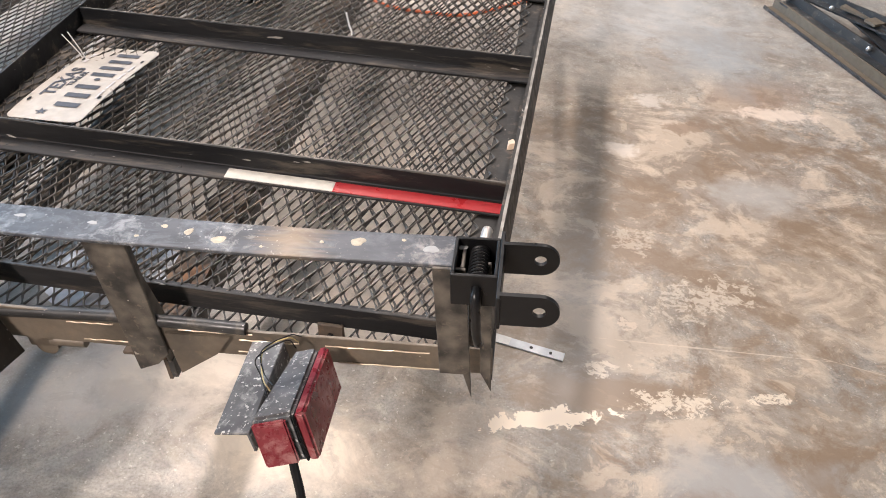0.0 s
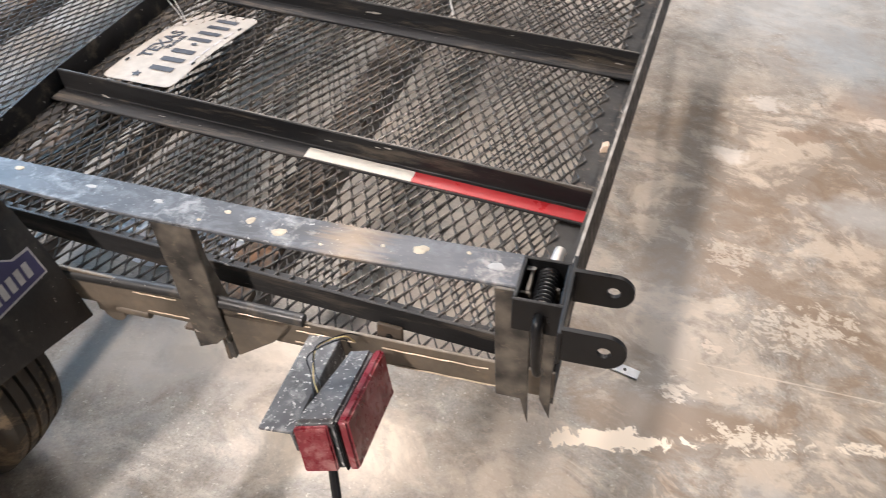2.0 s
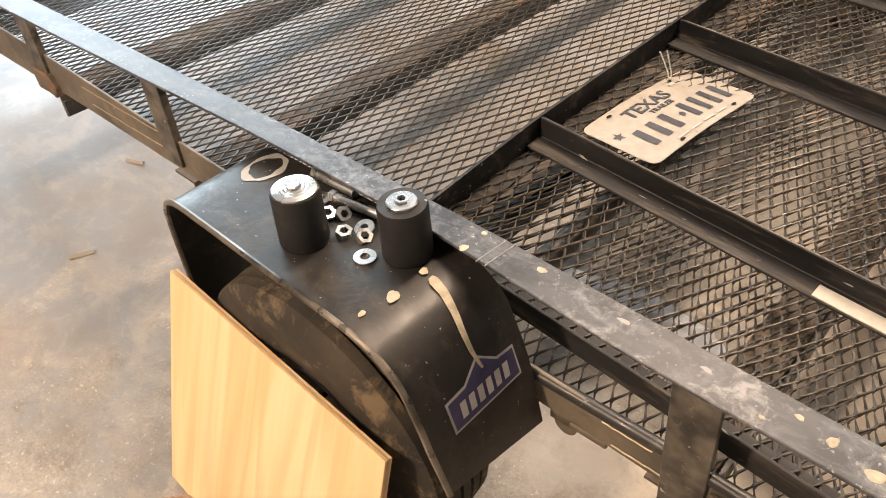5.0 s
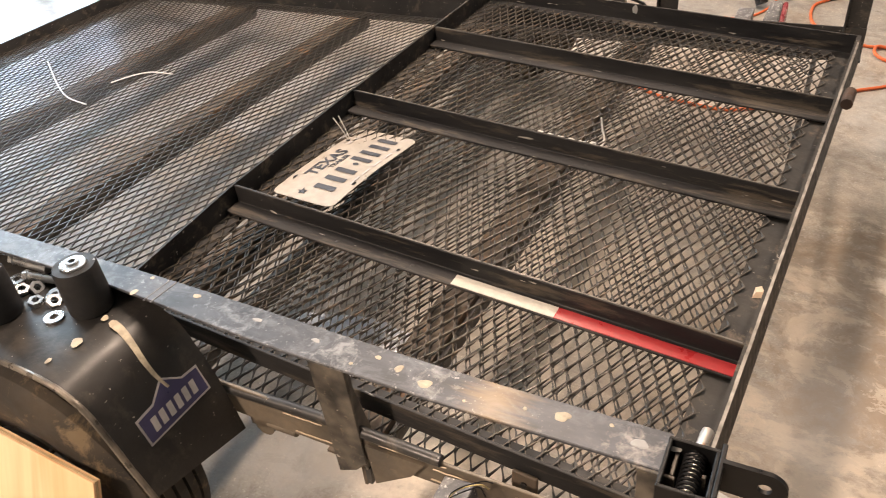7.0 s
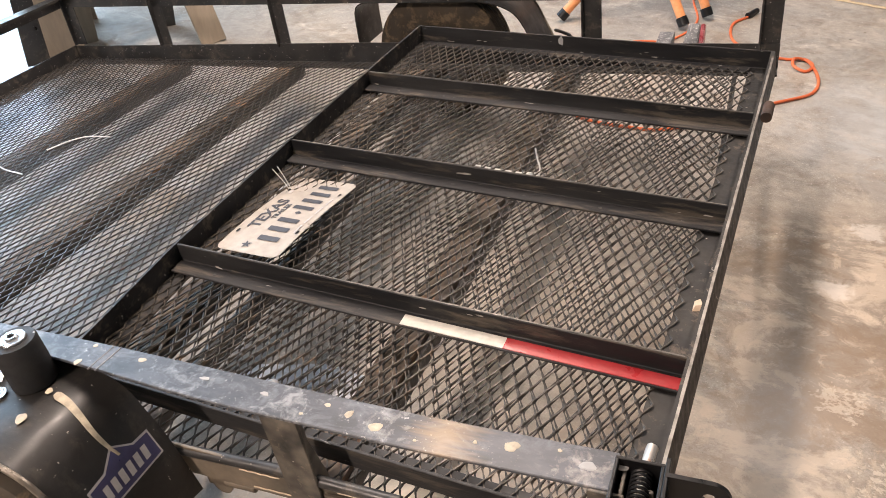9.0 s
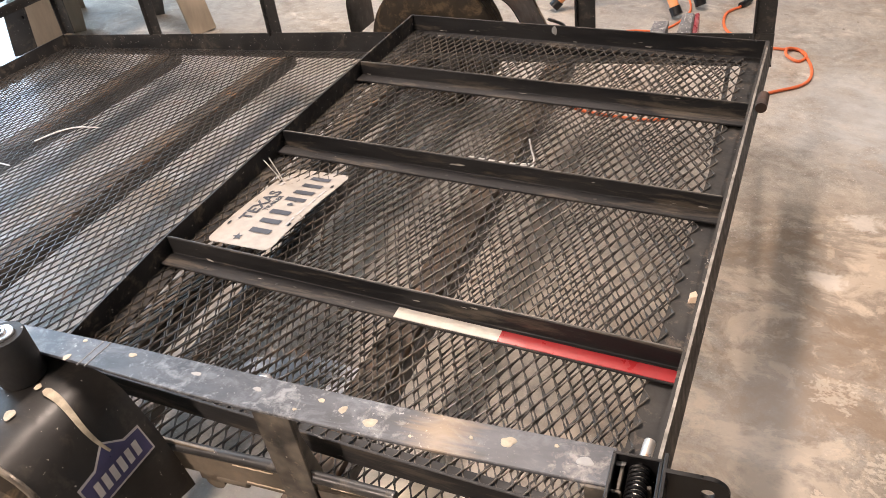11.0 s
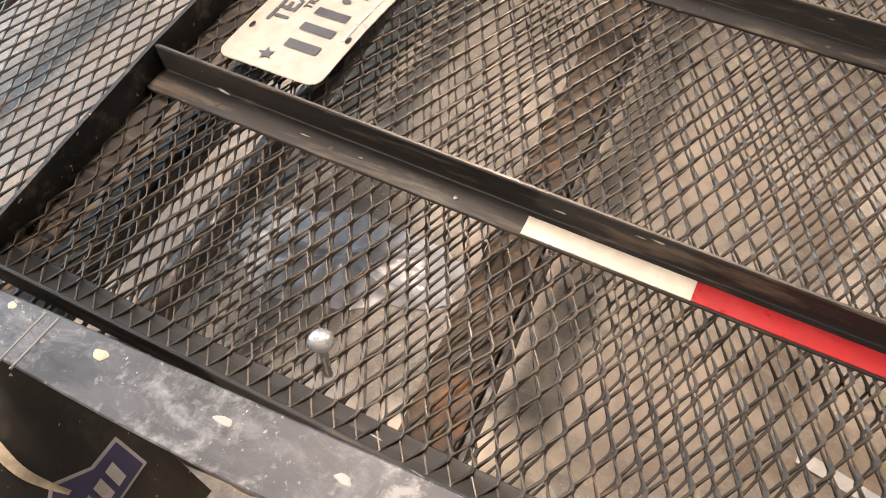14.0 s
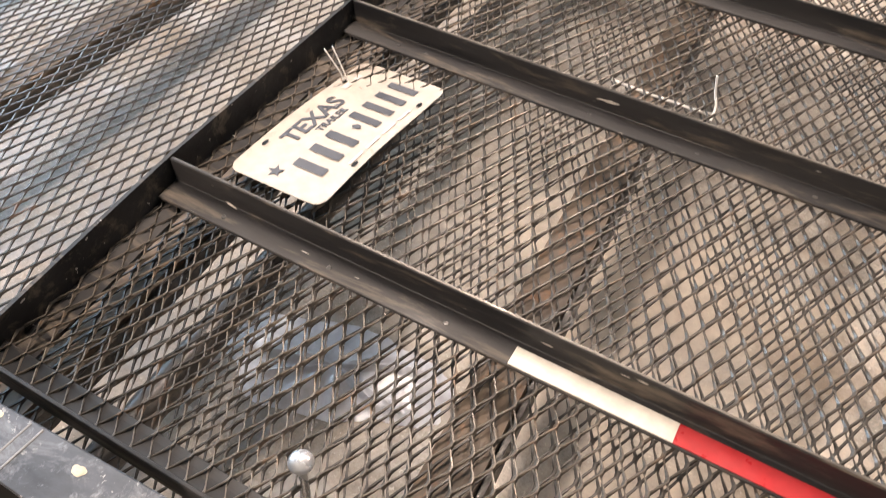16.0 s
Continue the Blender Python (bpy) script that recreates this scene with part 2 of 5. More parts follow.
    col = stains_and_shading(col, (
        (1.2, 1.66, 0.16, 0.07, 12, 0, (0.36, 0.36, 0.355), 0.8),
        (1.35, 2.5, 0.16, 0.08, 12, 0, (0.42, 0.415, 0.4), 0.7),
        (1.45, 2.92, 0.14, 0.04, 8, 1, (0.7, 0.6, 0.51), 0.7),
        (1.2, 2.78, 0.1, 0.035, 25, 1, (0.23, 0.16, 0.11), 0.7),
        (1.02, 2.62, 0.05, 0.04, 8, 1, (0.66, 0.62, 0.57), 0.6),
        (1.1, 2.9, 0.06, 0.04, 8, 1, (0.66, 0.62, 0.57), 0.5),
        (1.22, 1.955, 0.26, 0.002, 6, 1, (0.7, 0.6, 0.48), 0.45),
        (1.5, 1.97, 0.12, 0.002, -8, 1, (0.7, 0.6, 0.48), 0.4),
        (1.05, 2.25, 0.06, 0.05, 0, 2, (0.66, 0.58, 0.48), 0.4),
        (1.2, 2.1, 0.15, 0.06, 30, 2, (0.74, 0.66, 0.55), 0.5),
        (0.905, 1.715, 0.15, 0.026, 18, 3, (0.85, 0.74, 0.6), 1.0),
        (0.812, 1.68, 0.022, 0.02, 40, 3, (0.85, 0.74, 0.6), 1.0),
        (1.12, 1.8, 0.12, 0.032, 16, 2, (0.8, 0.71, 0.58), 0.6),
        (1.3, 1.85, 0.06, 0.016, 15, 2, (0.8, 0.71, 0.58), 0.7),
        (1.0, 1.86, 0.05, 0.03, 10, 2, (0.7, 0.62, 0.52), 0.8),
        (1.03, 1.98, 0.03, 0.02, 10, 2, (0.6, 0.5, 0.4), 0.8),
    ))
    nt.links.new(col, b.inputs["Base Color"])
    nt.links.new(ramp_of(nt, mid, [(0.3, grey(0.26)), (0.7, grey(0.48))]), b.inputs["Roughness"])
    bump_of(nt, b, fine, 0.15, 0.0015)
    b.inputs["Specular IOR Level"].default_value = 0.5
    return m


FLOOR = concrete("sealed_concrete")
WALL = plain("painted_wall", (0.62, 0.61, 0.58), 0.8, 0, 20)
BLACK = worn("black_enamel", (0.018, 0.018, 0.019), (0.042, 0.041, 0.04), 0.42, 0, 9, 120, (0.42, 0.4, 0.37), 170, 0.71, (0.11, 0.095, 0.076), 0.54, 0.35)
BED = worn("bed_side_steel", (0.07, 0.06, 0.048), (0.2, 0.165, 0.125), 0.55, 0.1, 9, 90, (0.45, 0.4, 0.32), 60, 0.74, (0.22, 0.17, 0.115), 0.54, 0.3)
MESH = worn("mesh_steel", (0.046, 0.041, 0.036), (0.11, 0.093, 0.075), 0.42, 0.3, 7, 200, None, 60, 0.74, (0.15, 0.098, 0.06), 0.57, 0.2)
BED_MESH = worn("rusted_bed_mesh", (0.026, 0.0245, 0.0235), (0.06, 0.053, 0.046), 0.5, 0.15, 4, 200, None, 60, 0.74, (0.13, 0.068, 0.036), 0.6, 0.2)
POST = worn("dusty_post_steel", (0.032, 0.03, 0.027), (0.19, 0.165, 0.135), 0.52, 0.1, 34, 90, (0.42, 0.39, 0.34), 70, 0.72, (0.2, 0.165, 0.125), 0.57, 0.3)
RUST = worn("rusty_member", (0.07, 0.056, 0.045), (0.17, 0.13, 0.095), 0.7, 0, 8, 90, None, 60, 0.7, (0.26, 0.13, 0.06), 0.55, 0.4)
WELD = plain("scraped_bead", (0.5, 0.41, 0.3), 0.4, 0.4)
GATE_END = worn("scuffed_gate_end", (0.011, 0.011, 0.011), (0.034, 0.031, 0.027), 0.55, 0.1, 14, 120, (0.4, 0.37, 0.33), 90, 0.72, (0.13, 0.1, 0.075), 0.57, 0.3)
RIB = worn("rubbed_black_rib", (0.011, 0.0115, 0.013), (0.038, 0.037, 0.037), 0.52, 0, 12, 130, (0.42, 0.39, 0.35), 110, 0.715, (0.12, 0.1, 0.078), 0.53, 0.35, (0.16, 1, 1))
RIB.node_tree.nodes["Principled BSDF"].inputs["Specular IOR Level"].default_value = 0.28


def rail_paint():
    """Scuffed black paint; one stretch is scraped to metal, with a warm lamp reflection in its colour."""
    m, nt, b, co = blank("scuffed_rail_paint")
    vec = mapped(nt, co, (0.45, 1, 1))
    col = mix_of(nt, ramp_of(nt, noise_of(nt, vec, 22, 6, 0.65), [(0.36, grey(0)), (0.62, grey(1))]), (0.025, 0.029, 0.036), (0.07, 0.077, 0.091))
    haze = ramp_of(nt, noise_of(nt, mapped(nt, co, (0.6, 1, 1), (2, 1, 0)), 34, 7, 0.7, 0.6), [(0.5, grey(0)), (0.68, grey(1))])
    col = mix_of(nt, math_of(nt, "MULTIPLY", haze, 0.52), col, (0.22, 0.24, 0.27))
    spots = ramp_of(nt, noise_of(nt, co, 210, 3, 0.6), [(0.63, grey(0)), (0.68, grey(1))])
    spots = math_of(nt, "MULTIPLY", spots, ramp_of(nt, noise_of(nt, mapped(nt, co, (1, 1, 1), (5, 2, 0)), 17, 4, 0.6), [(0.46, grey(0.05)), (0.6, grey(1.8))]))
    col = mix_of(nt, math_of(nt, "MULTIPLY", spots, 0.32), col, (0.55, 0.55, 0.54))
    split = nt.nodes.new("ShaderNodeSeparateXYZ")
    nt.links.new(co, split.inputs[0])
    off = math_of(nt, "ABSOLUTE", math_of(nt, "ADD", split.outputs["X"], 0.225))
    streak = noise_of(nt, mapped(nt, co, (0.06, 1, 1)), 120, 4, 0.6)
    near = math_of(nt, "SUBTRACT", math_of(nt, "MULTIPLY_ADD", streak, 0.1, 0.0), off)
    bare = ramp_of(nt, near, [(0.0, grey(0)), (0.045, grey(1))])
    # scraped metal; the orange tone paints in the warm lamp it reflects
    col = mix_of(nt, math_of(nt, "MULTIPLY", bare, 0.34), col, (0.45, 0.32, 0.18))
    # hazy smears where things were set down
    patch = noise_of(nt, co, 60, 6, 0.7, 0.4)
    for x, w, c in ((-0.065, 0.03, (0.5, 0.46, 0.43)), (-0.3, 0.03, (0.5, 0.5, 0.49)), (-0.43, 0.05, (0.45, 0.46, 0.47)), (-0.58, 0.06, (0.32, 0.34, 0.37)), (-0.9, 0.2, (0.3, 0.32, 0.36))):
        away = math_of(nt, "MULTIPLY", math_of(nt, "ABSOLUTE", math_of(nt, "SUBTRACT", split.outputs["X"], x)), 1 / w)
        here = math_of(nt, "SUBTRACT", patch, math_of(nt, "MULTIPLY", away, 0.1))
        col = mix_of(nt, math_of(nt, "MULTIPLY", ramp_of(nt, here, [(0.45, grey(0)), (0.62, grey(1))]), 0.4), col, c)
    nt.links.new(col, b.inputs["Base Color"])
    nt.links.new(math_of(nt, "MULTIPLY_ADD", bare, 0.3, 0.1), b.inputs["Metallic"])
    nt.links.new(ramp_of(nt, haze, [(0.2, grey(0.46)), (0.9, grey(0.62))]), b.inputs["Roughness"])
    bump_of(nt, b, streak, 0.15, 0.0006)
    return m


RAIL = rail_paint()


# ---- shapes ----
def box(bm, x0, x1, y0, y1, z0, z1, m=None):
    vs = [bm.verts.new((x, y, z)) for x in (x0, x1) for y in (y0, y1) for z in (z0, z1)]
    for f in ((0, 1, 3, 2), (4, 6, 7, 5), (0, 4, 5, 1), (2, 3, 7, 6), (0, 2, 6, 4), (1, 5, 7, 3)):
        bm.faces.new([vs[i] for i in f])
    if m is not None:
        bmesh.ops.transform(bm, matrix=m, verts=vs)
    return vs


def extrude(bm, outline, length, m):
    """A prism: an outline in x and y, drawn along z, then moved by m."""
    lo = [bm.verts.new(m @ Vector((x, y, 0))) for x, y in outline]
    hi = [bm.verts.new(m @ Vector((x, y, length))) for x, y in outline]
    n = len(outline)
    for i in range(n):
        bm.faces.new((lo[i], lo[(i + 1) % n], hi[(i + 1) % n], hi[i]))
    bm.faces.new(lo[::-1])
    bm.faces.new(hi)


def cyl(bm, r, h, m, n=24, r2=None):
    bmesh.ops.create_cone(bm, cap_ends=True, segments=n, radius1=r, radius2=r if r2 is None else r2, depth=h, matrix=m)


def soften(bm, w=0.0015, n=1):
    bmesh.ops.recalc_face_normals(bm, faces=bm.faces)
    es = [e for e in bm.edges if len(e.link_faces) == 2 and e.calc_face_angle(0) > 0.6]
    bmesh.ops.bevel(bm, geom=es, offset=w, segments=n, affect="EDGES", clamp_overlap=True)


def link(name, bm, material, smooth=False):
    bmesh.ops.recalc_face_normals(bm, faces=bm.faces)
    me = bpy.data.meshes.new(name)
    bm.to_mesh(me)
    bm.free()
    me.materials.append(material)
    if smooth:
        for p in me.polygons:
            p.use_smooth = True
        me.set_sharp_from_angle(angle=radians(40))
    return new(name, me)


def part(name, bm, material, parent, label="", smooth=False):
    ob = link(name, bm, material, smooth)
    ob.parent = parent
    return tagged(ob, label)


def thing(name, m, label, category, group="", kind=""):
    ob = new(name)
    ob.matrix_world = m
    return tagged(ob, label, category, group, kind)


def again(ob, parent, m):
    """A second part on the same mesh."""
    o = ob.copy()
    scene.collection.objects.link(o)
    o.parent, o.matrix_basis = parent, m
    return o


def run(a, b, up=(0, 0, 1)):
    """The frame of a bar from a to b: z along it, y near up; and its length."""
    a, b = Vector(a), Vector(b)
    z = (b - a).normalized()
    x = Vector(up).cross(z).normalized()
    y = z.cross(x)
    return Matrix.Translation(a) @ Matrix((x, y, z)).transposed().to_4x4(), (b - a).length


def bar(bm, outline, a, b, up=(0, 0, 1)):
    m, n = run(a, b, up)
    extrude(bm, outline, n, m)


def tube(bm, pts, r, n=8):
    """A round bar along a smooth line through pts."""
    P = [Vector(p) for p in pts]
    rings, x = [], None
    for i, p in enumerate(P):
        d = (P[min(i + 1, len(P) - 1)] - P[max(i - 1, 0)]).normalized()
        x = d.orthogonal() if x is None else x - d * x.dot(d)
        x.normalize()
        y = d.cross(x)
        rings.append([bm.verts.new(p + r * (math.cos(k * math.tau / n) * x + math.sin(k * math.tau / n) * y)) for k in range(n)])
    for a, b in zip(rings, rings[1:]):
        for k in range(n):
            bm.faces.new((a[k], a[(k + 1) % n], b[(k + 1) % n], b[k]))
    bm.faces.new(rings[0][::-1])
    bm.faces.new(rings[-1])


def curve_pts(pts, steps=8):
    """Catmull-Rom through pts."""
    P = [Vector(p) for p in pts]
    P = [2 * P[0] - P[1]] + P + [2 * P[-1] - P[-2]]
    out = []
    for a, b, c, d in zip(P, P[1:], P[2:], P[3:]):
        for k in range(steps):
            t = k / steps
            out.append(0.5 * ((2 * b) + (c - a) * t + (2 * a - 5 * b + 4 * c - d) * t * t + (3 * b - a - 3 * c + d) * t**3))
    return out + [P[-2]]


def lathe(bm, prof, n=40, m=None):
    """Turned about y: prof in (radius, y)."""
    rings = []
    for k in range(n):
        a = k * math.tau / n
        rings.append([bm.verts.new((r * math.cos(a), y, r * math.sin(a))) for r, y in prof])
    for k in range(n):
        p, q = rings[k], rings[(k + 1) % n]
        for i in range(len(prof) - 1):
            bm.faces.new((p[i], p[i + 1], q[i + 1], q[i]))
    if m is not None:
        bmesh.ops.transform(bm, matrix=m, verts=bm.verts)


def expanded(name, x0, x1, y0, y1, z, material, parent, label, swd=0.0234, lwd=0.0508, wide=0.0020, high=0.0034, seed=1, rise=0.0016, tilt=0.0011):
    """Raised expanded steel: zigzag strands that meet their neighbours at tilted bonds."""
    rng = np.random.default_rng(seed)
    pitch, amp, bond = swd / 2, swd / 4 - wide * 0.35, 0.0065
    verts, faces = [], []
    ys, side = [], []
    y, s = y0, 1
    while y < y1:
        ys += [y, min(y + bond, y1)]
        side += [s, s]
        y += lwd / 2
        s = -s
    ys, side = np.array(ys), np.array(side)
    n = len(ys)
    for k in range(int((x1 - x0) / pitch)):
        cx = x0 + (k + 0.5) * pitch
        sg = side * (1 if k % 2 else -1)
        lean = np.tile([1, -1], n // 2) * 0.0007
        xs = cx + sg * amp + rng.normal(0, 0.0002, n)
        zs = z + sg * rise + lean * rise / 0.0016 + rng.normal(0, 0.0002, n)
        o = len(verts)
        for x, yy, zz, g in zip(xs, ys, zs, sg):
            t = tilt * g
            verts += [(x - wide / 2 - t, yy, zz - high / 2), (x + wide / 2 - t, yy, zz - high / 2), (x + wide / 2 + t, yy, zz + high / 2), (x - wide / 2 + t, yy, zz + high / 2)]
        for i in range(n - 1):
            a = o + 4 * i
            for j in range(4):
                faces.append((a + j, a + (j + 1) % 4, a + 4 + (j + 1) % 4, a + 4 + j))
    me = bpy.data.meshes.new(name)
    me.from_pydata(verts, [], faces)
    me.materials.append(material)
    ob = new(name, me)
    ob.parent = parent
    return tagged(ob, label, kind="stuff")


# ---- the room ----
def slab(name, material, *b):
    bm = bmesh.new()
    box(bm, *b)
    return tagged(link(name, bm, material), kind="structure")


tagged(slab("floor", FLOOR, -9, 6, -4, 9, -0.15, 0), "sealed concrete floor, brown-stained and scuffed pale, with painted light and shade", "floor")
slab("wall_north", WALL, -4.5, 6, 9, 9.2, 0, 3)
slab("wall_south", WALL, -4.5, 6, -4.2, -4, 0, 3)
slab("wall_east", WALL, 6, 6.2, -4.2, 9.2, 0, 3)
slab("wall_west", WALL, -4.7, -4.5, -4.2, 1.7, 0, 3)
slab("wall_west_end", WALL, -4.7, -4.5, 5.5, 9.2, 0, 3)
slab("wall_west_lintel", WALL, -4.7, -4.5, 1.7, 5.5, 2.8, 3)
slab("ceiling", WALL, -4.7, 6.2, -4.2, 9.2, 3, 3.15)

# ---- the trailer ----
TRAILER = pose(0.78, 1.457, 0.568, -1.0, -5.0, 3.94)
trailer = thing("utility_trailer", TRAILER, "black steel utility trailer with expanded mesh bed, nose down", "trailer")
LEN, Y0, Y1, TOP, LOW = 2.38, 0.05, 1.69, -0.172, -0.246
W, T = 0.05, 0.005


def ell(w, h, t):
    """An L outline with its corner at the origin: one leg along x, the other up y."""
    return [(0, 0), (w, 0), (w, t), (t, t), (t, h), (0, h)]


def sag(x):
    """The near top rail is pushed in a little over the fender."""
    f = min(1.0, max(0.0, (-x - 0.25) / 0.5)) * min(1.0, max(0.0, (x + 1.9) / 0.8))
    return Vector((0, 0.014 * f, np.interp(-x, (0.3, 0.8, 1.5, LEN), (0, 0.008, 0.018, 0.026))))


def rise(x):
    """The near side of the bed climbs a little towards the front."""
    return float(np.interp(-x, (0.5, 1.45, 1.74, LEN), (0.002, 0.028, 0.034, 0.04)))


def rub(x):
    """How far its outer edge is worn and bent in at the fender."""
    return 0.009 * min(1.0, max(0.0, (-x - 0.6) / 0.2)) * min(1.0, max(0.0, (x + 1.6) / 0.5)) - 0.003 * max(0.0, 1 - abs(x + 0.5) / 0.15)


# top rails: an angle with a flat upper leg and a leg that hangs on the inside
for y, s in ((0.0, 1), (Y1 + 0.05, -1)):
    bm = bmesh.new()
    o = [(0.001, 0), (W - 0.0015, 0), (W, -0.0015), (W, -0.045), (W - T, -0.045), (W - T, -T), (0.001, -T), (0, -T + 0.001), (0, -0.001)]
    n = 28
    rings = []
    for k in range(n + 1):
        x = -LEN + (LEN - 0.04 if s > 0 else LEN + 0.1) * k / n
        f, d = rub(x), sag(x)
        rings.append([bm.verts.new(Vector((x, y + s * (a + f * (1 - a / W)), b - 0.004)) + d if s > 0 else (x, y + s * a, b - 0.004)) for a, b in o])
    for p, q in zip(rings, rings[1:]):
        for k in range(len(o)):
            bm.faces.new((p[k], p[(k + 1) % len(o)], q[(k + 1) % len(o)], q[k]))
    bm.faces.new(rings[0])
    bm.faces.new(rings[-1])
    part("top_rail", bm, RAIL if s > 0 else BLACK, trailer, "scuffed grey-black steel angle rail with paint splashes" if s > 0 else "")
bm = bmesh.new()
box(bm, -LEN, -LEN + W, W, Y1, -0.012, -0.005)
box(bm, -LEN, -LEN + T, W, Y1, -0.05, -0.012)
part("front_rail", bm, BLACK, trailer)

# posts
def post(x, y, s, w=0.05, low=-0.215, deep=0.014):
    """An angle: a flat face outwards, and a leg at the rear edge (near side) or the front edge (far side)."""
    bm = bmesh.new()
    if s > 0:
        o = [(x, y), (x + w, y), (x + w, y + deep), (x + w - T, y + deep), (x + w - T, y + T), (x, y + T)]
    else:
        o = [(x, y), (x + w, y), (x + w, y - T), (x + T, y - T), (x + T, y - 0.02), (x, y - 0.02)]
    extrude(bm, o, -low - 0.012 + (sag(x).z - rise(x) - 0.002 if s > 0 else 0), Matrix.Translation((0, 0, low + (rise(x) if s > 0 else 0))))
    soften(bm, 0.001)
    return part("post", bm, POST if s > 0 else BLACK, trailer)


post(-1.45, 0.044, 1, low=-0.212)
front_post = post(-1.905, 0.044, 1, low=-0.228)
post(-2.375, 0.044, 1, low=-0.22)
bm = bmesh.new()
extrude(bm, [(-1.92, -0.15), (-1.85, -0.15), (-1.832, -0.178), (-1.845, -0.2), (-1.87, -0.195), (-1.915, -0.198)], 0.03, Matrix(((1, 0, 0, 0), (0, 0, 1, 0.038), (0, 1, 0, 0), (0, 0, 0, 1))))
soften(bm, 0.003)
part("post_foot", bm, RUST, front_post, "rusty welded foot")
# the post behind the fender is cut on a slant, and its inner leg hangs lower to a point
bm = bmesh.new()
face = Matrix(((1, 0, 0, 0), (0, 0, 1, 0.044), (0, 1, 0, 0), (0, 0, 0, 1)))
extrude(bm, [(-0.495, -0.012), (-0.44, -0.012), (-0.432, -0.23), (-0.452, -0.252), (-0.482, -0.266)], T, face)
extrude(bm, [(0.0, -0.012), (0.006, -0.012), (0.01, -0.1), (0.03, -0.19), (0.03, -0.262), (0.012, -0.284), (0.0, -0.236)], T, Matrix(((0, 0, 1, -0.4445), (1, 0, 0, 0.0492), (0, 1, 0, 0), (0, 0, 0, 1))))
soften(bm, 0.001)
part("post", bm, POST, trailer, "dusty steel post cut on a slant")
for x, w in ((-2.37, 0.045), (-1.965, 0.042), (-1.47, 0.045), (-0.433, 0.056), (0.045, 0.054)):
    post(x, Y1 + 0.005, -1, w, -0.19)

# bed frame
bm = bmesh.new()
top_line = [(0, -0.187), (-0.3, -0.184), (-0.6, -0.172), (-1.0, -0.167), (-1.46, -0.159), (-1.75, -0.147), (-LEN, -0.135)]
low_line = [(-LEN, -0.222), (-1.75, -0.2225), (-1.46, -0.225), (-0.5, -0.229), (0, -0.232)]
extrude(bm, [(x, z + rise(x)) for x, z in top_line + low_line], T, Matrix(((1, 0, 0, 0), (0, 0, 1, Y0), (0, 1, 0, 0), (0, 0, 0, 1))))
soften(bm, 0.001)
bed_side = part("bed_side", bm, BED, trailer, "dusty black steel angle with weld beads")
for z, a, b in ((-0.2, -0.215, -0.08), (-0.229, -0.2, -0.066), (-0.19, -0.565, -0.5), (-0.183, -0.59, -0.49), (-0.221, -0.55, -0.475), (-0.189, -0.41, -0.31), (-0.2, -0.33, -0.25), (-0.222, -0.335, -0.27), (-0.17, -1.72, -1.46), (-0.2, -1.7, -1.46)):
    bm = bmesh.new()
    tube(bm, [(a + (b - a) * k / 9, Y0 - 0.0005, z + rise(a) + 0.0006 * math.sin(k * 2.3)) for k in range(10)], 0.0011, 6)
    part("weld_bead", bm, WELD, bed_side, "pale scraped weld bead")
bm = bmesh.new()
tube(bm, [(-0.69, Y0 + 0.004, -0.178), (-0.5, Y0 + 0.004, -0.174), (-0.318, Y0 + 0.002, -0.179)], 0.0085, 12)
part("wire_conduit", bm, BLACK, trailer, "black conduit tube along the bed side", True)
bm = bmesh.new()
extrude(bm, [(-0.428, -0.19), (-0.34, -0.19), (-0.362, -0.222), (-0.422, -0.266)], 0.004, Matrix(((1, 0, 0, 0), (0, 0, 1, Y0 - 0.006), (0, 1, 0, 0), (0, 0, 0, 1))))
part("gusset", bm, BED, trailer)
bm = bmesh.new()
cyl(bm, 0.016, 0.018, pose(-0.617, Y0 + 0.015, -0.245, 90, 0, 0), 16)
cyl(bm, 0.008, 0.05, pose(-0.585, Y0 + 0.012, -0.238, 0, 90, 0), 12)
box(bm, -0.64, -0.604, Y0 + 0.006, Y0 + 0.03, -0.245, -0.226)
part("tie_down_hook", bm, BED, trailer, "", True)
bm = bmesh.new()
extrude(bm, [(-LEN, LOW), (0.1, LOW), (0.1, -0.172), (-1.15, -0.176), (-LEN, -0.196)], T, Matrix(((1, 0, 0, 0), (0, 0, 1, Y1 - T), (0, 1, 0, 0), (0, 0, 0, 1))))
box(bm, -LEN, 0.1, Y1 - 0.05, Y1 - T, LOW, LOW + T)
part("bed_side", bm, BLACK, trailer)
for x, s in ((-LEN, 1), (0, -1)):
    bm = bmesh.new()
    box(bm, min(x, x + s * T), max(x, x + s * T), Y0 + T, Y1 - T, LOW, -0.192 if s > 0 else LOW + 0.012)
    w = 0.05 if s > 0 else 0.012
    box(bm, min(x + s * T, x + s * w), max(x + s * T, x + s * w), Y0 + 0.05, Y1 - 0.05, LOW, LOW + T)
    part("bed_end", bm, BLACK, trailer)
for i in range(1, 5):
    x = -LEN + 0.476 * i
    bm = bmesh.new()
    box(bm, x - 0.03, x + 0.03, Y0 + T, Y1 - T, LOW - T, LOW)
    box(bm, x + 0.025, x + 0.03, Y0 + T, Y1 - T, LOW - 0.05, LOW - T)
    member = part("crossmember", bm, RUST, trailer, "rusty steel angle crossmember")
    # added black strip that draws the dark shaded line along the crossmember's edge
    bm = bmesh.new()
    box(bm, x + 0.0305, x + 0.0385, Y0 + T, Y1 - T, LOW - 0.045, LOW - 0.012)
    part("web", bm, BLACK, member)
